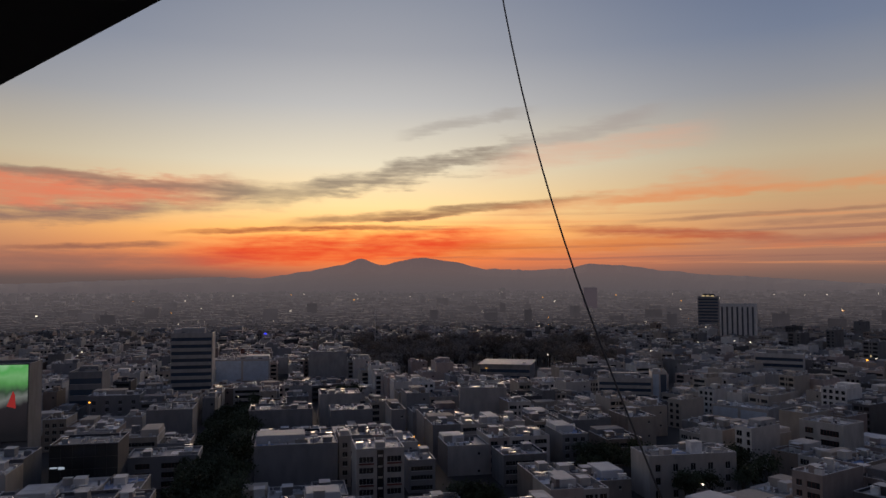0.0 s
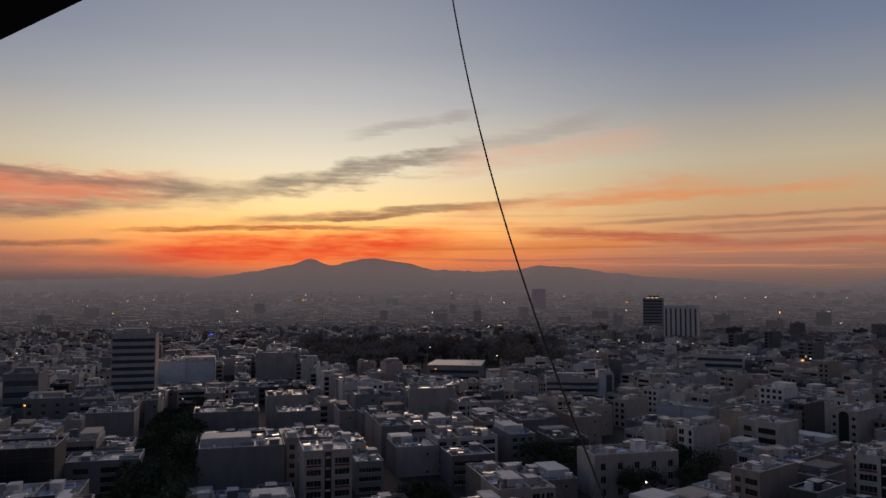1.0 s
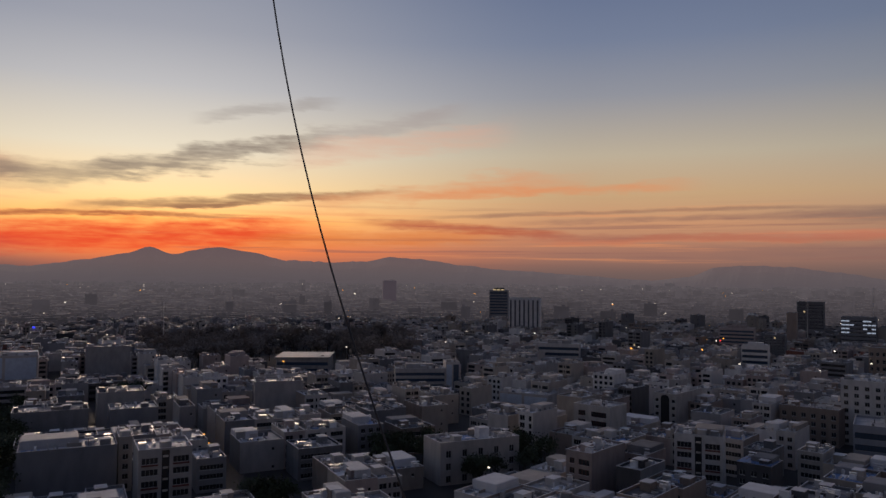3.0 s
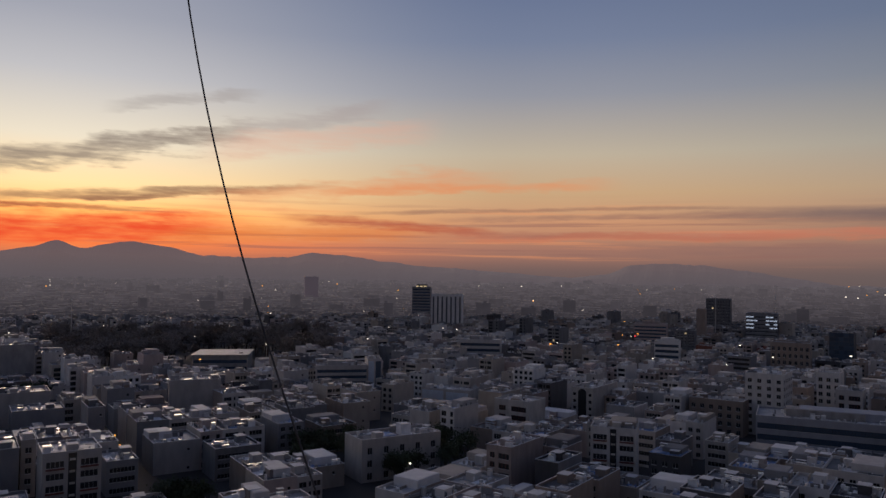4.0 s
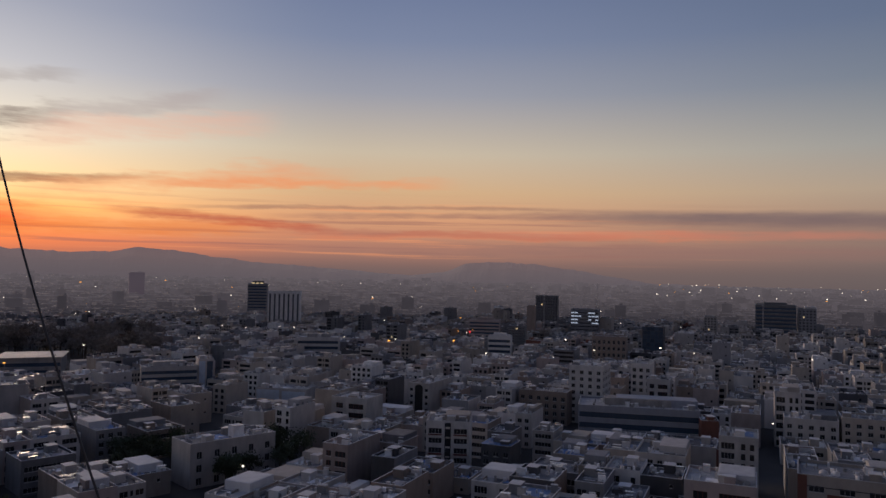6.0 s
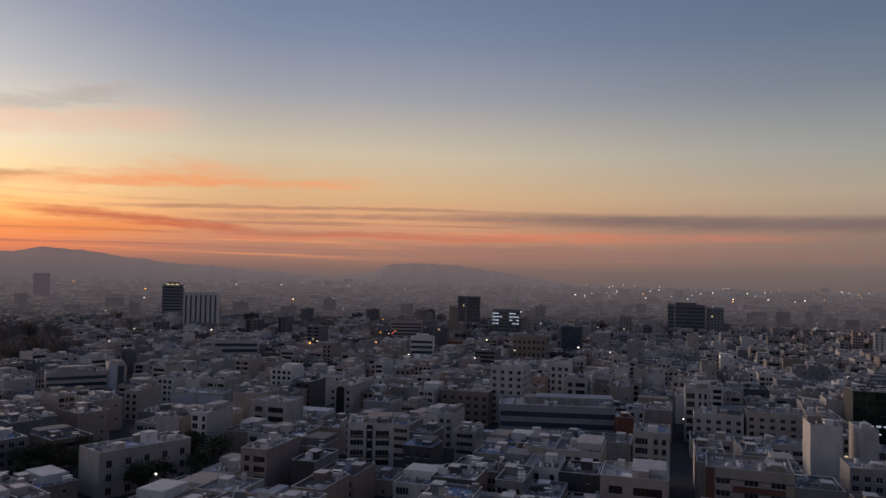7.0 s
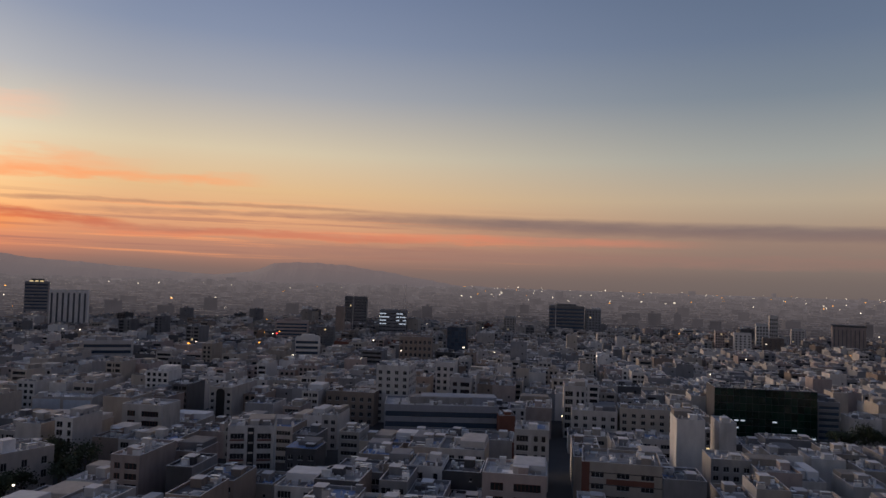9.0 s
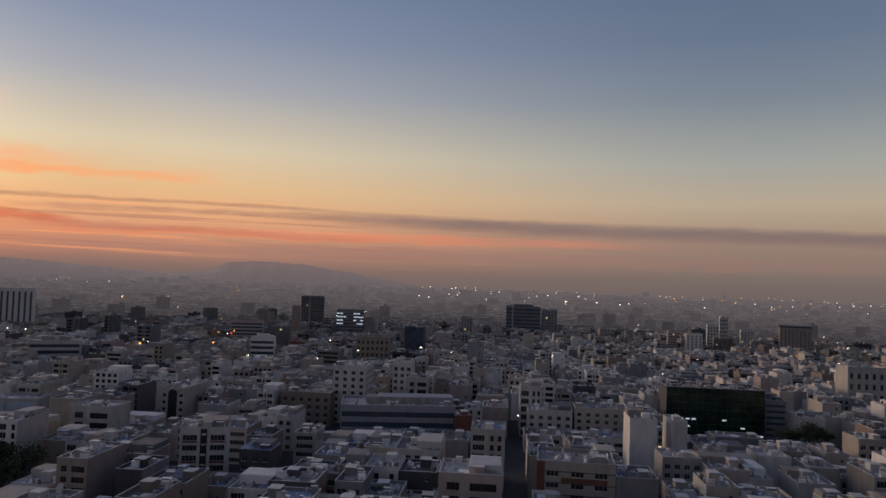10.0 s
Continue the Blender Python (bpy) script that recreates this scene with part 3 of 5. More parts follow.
def roofscape(ob, w, d, z, pick, wall, rich=1.0):
    """Patches, low walls, ducts and a set-back top storey on a flat roof."""
    a = w / 2 - 0.35

    def lay(name, me, x0, x1, y0, y1, high):
        x0, x1 = max(-a, x0), min(a, x1)
        y0, y1 = max(0.35, y0), min(d - 0.35, y1)
        if x1 - x0 > 0.15 and y1 - y0 > 0.15:
            item = part(name, me, None, ob)
            item.location, item.scale = ((x0 + x1) / 2, (y0 + y1) / 2, z), (x1 - x0, y1 - y0, high)

    for k in range(2 if pick.random() < rich else 1):
        x, y, u, v = pick.uniform(-a, a * 0.5), pick.uniform(0.5, d * 0.6), pick.uniform(3, 7), pick.uniform(3, 9)
        lay("roof_patch", pick.choice(PATCHES), x, x + u, y, y + v, 0.05 + 0.03 * k)
    for k in range(pick.randint(1, 2)):
        x, y, long = pick.uniform(-a, a - 2), pick.uniform(1, d - 3), pick.uniform(2.5, 7)
        if pick.random() < 0.5:
            lay("roof_wall", pick.choice(ROOF_WALLS), x, x + long, y, y + 0.2, pick.uniform(0.8, 2.0))
        else:
            lay("roof_wall", pick.choice(ROOF_WALLS), x, x + 0.2, y, y + long, pick.uniform(0.8, 2.0))
    x, y, long = pick.uniform(-a, a - 2), pick.uniform(1, d - 3), pick.uniform(2, 5)
    lay("duct", DUCT, x, x + (long if pick.random() < 0.5 else 0.4), y, y + 0.4, 0.45)
    if pick.random() < 0.38 * rich:
        x, y = (-a, d * pick.uniform(0.4, 0.6)) if pick.random() < 0.5 else (-a * pick.uniform(-0.2, 0.4), d * 0.3)
        lay("top_storey", pick.choice(ROOF_WALLS), x, x + w * pick.uniform(0.45, 1.0), y, d - 0.3, pick.uniform(2.4, 3.1))


def litter(ob, w, d, z, pick):
    """Small rooftop odds and ends too many to tell apart, in one piece."""
    s = Shape()
    roof_litter(s, pick, w, d, z, int(w * d / 16), None, (0, 1, 1, 2, 3, 3, 4), (5, 3, 2, 2))
    clutter = part("roof_clutter", s.mesh("roof_clutter", [WALLS[0], COPING, METAL, MEMBRANE, WALLS[3], ROOFS[0], ROOFS[2]]), None, ob)
    tagged(clutter, "chimney stubs, pipes and boards on the flat roof", kind="stuff")


def apartment_house(x, y, axis, w, d, floors, style, wall, roof, seed, label="", lift=0.0, holes=None, clutter=True):
    pick = random.Random(seed)
    house = new("apartment_house")
    house.matrix_world = pose(x, y, 0, 0, 0, -axis)
    h = 3.2 * floors + 1.2 + (seed % 5) * 0.25 + lift
    drop = 0.9
    holes = one_band([o for o in (facade_plan(w, floors, style, seed) if holes is None else holes) if o[1] + o[3] < h - 0.3])
    s = Shape()
    pierced_front(s, w, h, holes)
    a, b, i = w / 2, 0.22, 0.22
    s.quad((a, 0, -0.5), (a, d, -0.5), (a, d, h), (a, 0, h), 1)
    s.quad((a, d, -0.5), (-a, d, -0.5), (-a, d, h), (a, d, h), 1)
    s.quad((-a, d, -0.5), (-a, 0, -0.5), (-a, 0, h), (-a, d, h), 1)
    ring = [(-a + i, i), (a - i, i), (a - i, d - i), (-a + i, d - i)]
    for (x0, y0), (x1, y1) in zip(ring, ring[1:] + ring[:1]):
        s.quad((x1, y1, h - drop), (x0, y0, h - drop), (x0, y0, h), (x1, y1, h))
    part("wall", s, [WALLS[wall], WALLS[pick.choice((wall, wall, 3, 4, 1, 0))]], house)
    part("coping", coping_ring(w, d, h), COPING, house)
    r = Shape()
    r.box(-a + i, a - i, i, d - i, h - drop - 0.2, h - drop)
    part("roof", r, ROOFS[roof], house)
    sx = pick.uniform(-a + 2.3, a - 2.3)
    sy = d * pick.uniform(0.3, 0.6)
    tall = pick.choice((2.4, 2.6, 2.9))
    t = stacked([(1.7, 2.1, 0), (1.7, 2.1, tall), (1.85, 2.25, tall), (1.85, 2.25, tall + 0.15)], 4, 0, [0, 0, 1, 1])
    stair = part("stair_house", t, [WALLS[wall], COPING], house)
    sy += 2.1
    stair.location = (sx, sy, h - drop)
    for ox, oz, ww, hh in holes:
        win = part("window", window_mesh(ww, hh, int(ww < 2.5 and pick.random() < 0.006)), None, house)
        win.location = (ox, 0, oz)
    if clutter:
        for me, name, count in ((COOLER, "rooftop_cooler", pick.randint(1, 3)), (TANK, "water_tank", pick.randint(0, 1)), (DISH, "satellite_dish", pick.randint(0, 2))):
            for _ in range(count):
                for _ in range(6):
                    px, py = pick.uniform(-a + 1, a - 1), pick.uniform(1.2, d - 1.5)
                    if not (abs(px - sx) < 2.6 and sy - 3 < py < sy + 3):
                        break
                else:
                    continue
                ob = part(name, me, None, house)
                ob.location, ob.rotation_euler = (px, py, h - drop), (0, 0, pick.choice((0, 1.571, 3.142)))
    roofscape(house, w, d, h - drop, pick, wall, 1.0 if seed < 260 else 0.6)
    litter(house, w, d, h - drop, pick)
    words = label or f"{WALL_WORDS[wall]} {NUMBER_WORDS[floors]}-storey apartment house with a flat parapet roof"
    return tagged(house, words, "apartment house", "apartment houses of the city")




# ---- buildings that stand out ----
def side_matrix(which, w, d):
    return {"front": Matrix(), "right": pose(w / 2, d / 2, 0, 0, 0, 90), "left": pose(-w / 2, d / 2, 0, 0, 0, -90), "back": pose(0, d, 0, 0, 0, 180)}[which]


RUST = material("rust_red_frame", (0.16, 0.045, 0.035), rough=0.6)
BLUE_GLASS = material("bluish_glass", (0.055, 0.085, 0.13), rough=0.12, grain=0, stain=0.1, bump=0)
GREEN_GLASS = material("dark_green_glass", (0.008, 0.03, 0.02), rough=0.1, grain=0, stain=0.5, scale=0.08, bump=0, vary=0.4)
# painted haze: the far high-rise's walls glow in a dull tint
HAZY = distance_material("hazy_tower", (66, 58, 65), (74, 66, 72), 0.02)
BLUE_PANEL = material("bluish_panel", (0.58, 0.65, 0.74), rough=0.5)
SLATE = material("slate_tinted_glazing", (0.11, 0.115, 0.13), rough=0.25, bump=0)
SPANDREL = material("slate_grey_cladding", (0.29, 0.30, 0.34), rough=0.55, streak=1.0)
CREAM = material("cream_stone", (0.58, 0.53, 0.46))
GLASS_BY_FRONT = {"bands": BLUE_GLASS, "litgrid": GLASS}


def openings(kind, w, h):
    name, holes = kind[0], []
    if name in ("grid", "litgrid"):
        cols, rows = kind[1:]
        step = (h - 2.0) / rows
        holes = [((c + 0.5) * w / cols - w / 2, 0.9 + r * step, min(1.9, w / cols * 0.55), step * 0.55) for r in range(rows) for c in range(cols)]
    if name == "litgrid":
        holes = [(ox, oz, w / cols * 0.9, step * 0.38) for ox, oz, _, _ in holes]
    elif name == "bands":
        step = (h - 1.6) / kind[1]
        holes = [(0, 0.9 + r * step, w - 1.0, step * 0.5) for r in range(kind[1])]
    elif name in ("two", "core", "frames", "redbands", "arch"):
        step = (h - 1.8) / kind[1]
        for r in range(kind[1]):
            z = 0.7 + r * step
            if name == "two":
                holes += [(-w * 0.27, z, w * 0.2, step * 0.58), (w * 0.2, z, w * 0.42, step * 0.58)]
            elif name == "core":
                holes += [(-w * 0.29, z, w * 0.30, step * 0.55), (w * 0.29, z, w * 0.30, step * 0.55)]
            elif name == "frames":
                holes += [(-w * 0.27, z, w * 0.34, step * 0.66), (w * 0.12, z, w * 0.12, step * 0.66), (w * 0.34, z, w * 0.12, step * 0.66)]
            elif name == "redbands":
                holes += [(-w * 0.30, z, w * 0.16, step * 0.5), (w * 0.02, z, w * 0.16, step * 0.5), (w * 0.32, z, w * 0.16, step * 0.5)]
            else:
                holes += [(-w * 0.36, z, w * 0.14, step * 0.5), (w * 0.36, z, w * 0.14, step * 0.5)]
    return holes


def standout(name, x, y, axis, w, d, h, wall, roof, front, side, label, seed):
    pick = random.Random(seed)
    ob = new(name)
    ob.matrix_world = pose(x, y, 0, 0, 0, -axis)
    s = Shape()
    windows = []
    for which, kind, width in (("front", front, w), ("right", side, d), ("left", side, d), ("back", None, w)):
        m = side_matrix(which, w, d)
        holes = openings(kind, width, h) if kind else []
        piece = Shape()
        pierced_front(piece, width, h, holes)
        n = len(s.verts)
        s.verts += [tuple(m @ Vector(v)) for v in piece.verts]
        s.faces += [tuple(n + i for i in f) for f in piece.faces]
        s.mats += piece.mats
        windows += [(m, kind[0], o) for o in holes]
    a, i = w / 2, 0.25
    ring = [(-a + i, i), (a - i, i), (a - i, d - i), (-a + i, d - i)]
    for (x0, y0), (x1, y1) in zip(ring, ring[1:] + ring[:1]):
        s.quad((x1, y1, h - 0.9), (x0, y0, h - 0.9), (x0, y0, h), (x1, y1, h))
    part("wall", s, HAZY if "hazy" in label else SPANDREL if "ribbon glazing" in label else WALLS[wall], ob)
    part("coping", coping_ring(w, d, h), COPING, ob)
    r = Shape()
    r.box(-a + i, a - i, i, d - i, h - 1.1, h - 0.9)
    part("roof", r, ROOFS[roof], ob)
    for m, kind, (ox, oz, ww, hh) in windows:
        lit = 2 if kind == "litgrid" and oz > h * 0.55 and abs(ox) > w * 0.08 and pick.random() < 0.75 else int(ww < 2.5 and pick.random() < 0.012)
        near = math.hypot(x, y) < 345
        win = part("window", window_mesh(ww, hh, lit, hollow=near, frame=RUST if kind == "two" else DARK if kind == "bands" else None, glass=GLASS_BY_FRONT.get(kind) if not lit else None), None, ob)
        win.matrix_local = m @ Matrix.Translation((ox, 0, oz))
        if near:
            part("pane", pane_mesh(ww, hh, (GLASS_BY_FRONT.get(kind) or GLASS) if not lit else LIT), None, win, "lit window pane" if lit else "")
    kind = front[0] if front else ""
    q = Shape

    def slab(title, x0, x1, y0, y1, z0, z1, mat, words=""):
        b = q()
        b.box(x0, x1, y0, y1, z0, z1, 0, None, True)
        return part(title, b, mat, ob, words)

    if kind == "core":
        slab("stair_glazing", -w * 0.07, w * 0.07, -0.12, 0.0, 1.5, h - 0.6, GLASS, "dark vertical stair glazing")
        for k in range(front[1]):
            slab("spandrel", -w * 0.05, w * 0.05, -0.2, -0.12, 2.6 + k * (h - 1.8) / front[1], 3.3 + k * (h - 1.8) / front[1], CREAM)
            if k % 2 == 0:
                for sx in (-1, 1):
                    slab("bay", sx * w * 0.29 - w * 0.155, sx * w * 0.29 + w * 0.155, -0.5, -0.02, 0.1 + k * (h - 1.8) / front[1], 0.62 + k * (h - 1.8) / front[1], RUST)
    elif kind == "fins":
        n = front[1]
        for k in range(n):
            x0 = -w / 2 + w * (k + 0.28) / n
            slab("glazing_strip", x0, x0 + w / n * (0.36 if w > 40 else 0.18), -0.14, 0.0, 2.0, h - 3.0, SLATE, "tall dark glazing strip")
        if w < 40:
            slab("crown", -w / 2 - 0.3, w / 2 + 0.3, -0.4, d + 0.3, h + 0.1, h + 2.2, WALLS[6], "dark flat crown")
    elif kind == "curtain":
        cols, rows = front[1:]
        mat = GREEN_GLASS if cols > 8 else BLUE_GLASS if rows > 8 else GLASS
        for c in range(cols):
            for k in range(rows):
                x0, z0 = -w / 2 + w * c / cols, (h - 0.3) * k / rows
                lit = cols > 8 and k < 3 and pick.random() < 0.22
                b = q()
                b.box(x0 + 0.06, x0 + w / cols - 0.06, -0.12, 0.0, z0 + 0.1, z0 + h / rows - 0.1, 0, None, True)
                part("pane", b, mat, ob)
                if lit:
                    slab("lit_strip", x0 + 0.5, x0 + w / cols - 0.5, -0.16, -0.12, z0 + h / rows * 0.55, z0 + h / rows * 0.75, LIT_COLD)
    elif kind == "panels":
        for k in range(2):
            slab("wall_panel", -w / 2 + 0.8 + k * w / 2, -0.8 + k * w / 2, -0.15, 0.0, h * 0.2, h - 1.0 - k * 0.5, BLUE_PANEL, "pale bluish cladding panel")
    elif kind == "blue":
        for k in range(2):
            slab("glazing_strip", -w / 2 + 0.5 + k * w / 2, -0.5 + k * w / 2, -0.15, 0.0, 1.5, h - 1.5, BLUE_PANEL if k == 0 else BLUE_GLASS, "light blue glazing strip")
    elif kind == "arch":
        # no hole is cut: a proud near-black panel paints the recess's shade
        b = q()
        n = len(b.verts)
        top, half = h - 2.6, w * 0.19
        outline = [(-half, 1.0), (half, 1.0)] + [(half * math.cos(math.pi * k / 10), top + half * 0.8 * math.sin(math.pi * k / 10)) for k in range(11)]
        b.verts += [(px, -0.06, pz) for px, pz in outline] + [(px, 0.0, pz) for px, pz in outline]
        c = len(outline)
        b.faces += [tuple(range(c))] + [(k, (k + 1) % c, c + (k + 1) % c, c + k) for k in range(c)]
        b.mats += [0] * (c + 1)
        part("arched_recess", b, DARK, ob, "tall dark arched recess")
    elif kind == "redbands":
        step = (h - 1.8) / front[1]
        slab("brick_pier", -w / 2, -w * 0.40, -0.3, -0.004, 0.0, h - 0.2, WALLS[7], "dull red brick corner pier")
        slab("brick_panel", -w * 0.19, w * 0.40, -0.16, -0.004, h - 1.0 - step * 1.55, h - 1.2 - step * 1.05, WALLS[7], "dull red brick panel")
        for k in range(front[1]):
            slab("stone_band", -w * 0.40, w / 2, -0.12, -0.004, 0.3 + (k + 0.5) * step, 0.55 + (k + 0.5) * step, WALLS[6], "dark string course")
        dome = stacked([(1.3 * math.cos(math.pi * k / 16), 1.3 * math.cos(math.pi * k / 16), 0.5 + 1.3 * math.sin(math.pi * k / 16)) for k in range(8)], 16)
        for k in range(2):
            part("dome", dome, COPING, ob, "small white roof dome").location = (-w * 0.22 + 3.1 * k, d * 0.35, h - 1.4)
    elif kind == "screen":
        slab("screen_frame", -w / 2, w / 2, -0.6, 0.0, h * 0.30, h - 0.2, WALLS[6], "dark frame of the advertising screen")
        part("advertising_screen", screen_shape(w, h), [SCREEN, SCREEN_RED], ob, "glowing green and white screen with a red shape")
    if "plant" in label or kind == "bands" and h > 14:
        slab("plant_room", -w * 0.28, w * 0.28, d * 0.35, d * 0.75, h - 0.9, h + max(2.4, h * 0.07), WALLS[wall], "flat plant room on the roof")
    if "broad pale roof" in label:
        slab("roof_deck", -w / 2 - 1.2, w / 2 + 1.2, -1.5, d + 1.0, h + 0.12, h + 0.8, ROOFS[0], "broad pale overhanging roof deck")
    if "blue sheeted roof" in label:
        for k in range(4):
            slab("roof_sheet", -w / 2 + k * w / 4 + 0.05, -w / 2 + (k + 1) * w / 4 - 0.05, -0.3, d * 0.8, h + 0.15 + 0.1 * (k % 2), h + 0.22 + 0.1 * (k % 2), ROOFS[3], "blue corrugated roof sheet")
    if "ribbon glazing" in label:
        slab("penthouse", -w * 0.18, w * 0.5, d * 0.4, d * 0.85, h - 0.9, h + 2.6, SPANDREL, "long low penthouse on the roof")
    if "white roof box" in label:
        slab("roof_box", 1.8, 6.0, 4.5, 8.5, h - 0.9, h + 3.2, MEMBRANE, "white box on the roof")
    if "roof edge" in label:
        for k in range(2):
            slab("sign_bar", -w / 2 + 0.4 + k * 2.6, -w / 2 + 2.6 + k * 2.4, -0.35, -0.14, h * 0.62 - 0.3 * k, h * 0.62 + 0.5, LIT_COLD, "glowing white sign bar")
    if "sign" in label:
        for k in range(3):
            slab("sign_bar", -w * 0.3 + k * w * 0.22, -w * 0.3 + k * w * 0.22 + w * 0.15, -0.3, -0.1, h + 0.1, h + 1.8, LIT, "glowing roof sign bar")
    if h < 26 and kind not in ("curtain", "screen"):
        for k in range(3):
            stair = part("roof_hut", stacked([(1.5, 1.8, 0), (1.5, 1.8, 2.3), (1.65, 1.95, 2.3), (1.65, 1.95, 2.45)], 4, 0, [0, 0, 1, 1]), [WALLS[wall], COPING], ob) if k == 0 else part("rooftop_cooler", (COOLER, TANK)[k - 1], None, ob)
            stair.location = (pick.uniform(-a + 2.2, a - 2.2) if w > 6 else 0, d * (0.25 + 0.24 * k), h - 0.9)
    if kind != "screen" and "broad pale roof" not in label:
        roofscape(ob, w, d, h - 0.9, pick, wall, 0.5)
        if math.hypot(x, y) < 620:
            litter(ob, w, d, h - 0.9, pick)
    return tagged(ob, label, name.replace("_", " "), "")


def screen_material():
    mat = bpy.data.materials.new("advertising_screen")
    mat.use_nodes = True
    tree = mat.node_tree
    bsdf = tree.nodes["Principled BSDF"]
    bsdf.inputs["Base Color"].default_value = (0.01, 0.01, 0.01, 1)
    coord = tree.nodes.new("ShaderNodeTexCoord")
    split = tree.nodes.new("ShaderNodeSeparateXYZ")
    tree.links.new(coord.outputs["Generated"], split.inputs[0])
    tex = tree.nodes.new("ShaderNodeTexNoise")
    tex.inputs["Scale"].default_value = 4.0
    tree.links.new(coord.outputs["Generated"], tex.inputs["Vector"])
    height = Val(tree, split.outputs[2]) + (Val(tree, tex.outputs["Fac"]) - 0.5) * 0.22 - Val(tree, split.outputs[0]) * 0.12
    tint = ramp(tree, height, [(0.0, (22, 22, 26)), (0.36, (40, 36, 40)), (0.5, (118, 122, 118)), (0.58, (60, 80, 62)), (0.68, (88, 150, 84)), (0.78, (120, 178, 116)), (0.86, (90, 170, 90)), (0.95, (150, 200, 150))])
    tree.links.new(tint, bsdf.inputs["Emission Color"])
    bsdf.inputs["Emission Strength"].default_value = 0.9
    return mat


SCREEN, SCREEN_RED = screen_material(), lamp_material("screen_red", srgb(170, 50, 48), 0.7)


def screen_shape(w, h):
    s = Shape()
    s.box(-w / 2 + 0.3, w / 2 - 0.3, -0.7, -0.6, h * 0.31, h - 0.4, 0, None, True)
    s.verts += [(w * 0.08, -0.72, h * 0.62), (w * 0.26, -0.72, h * 0.60), (w * 0.24, -0.72, h * 0.72), (w * 0.2, -0.72, h * 0.76)]
    s.faces.append((8, 9, 10, 11))
    s.mats.append(1)
    return s


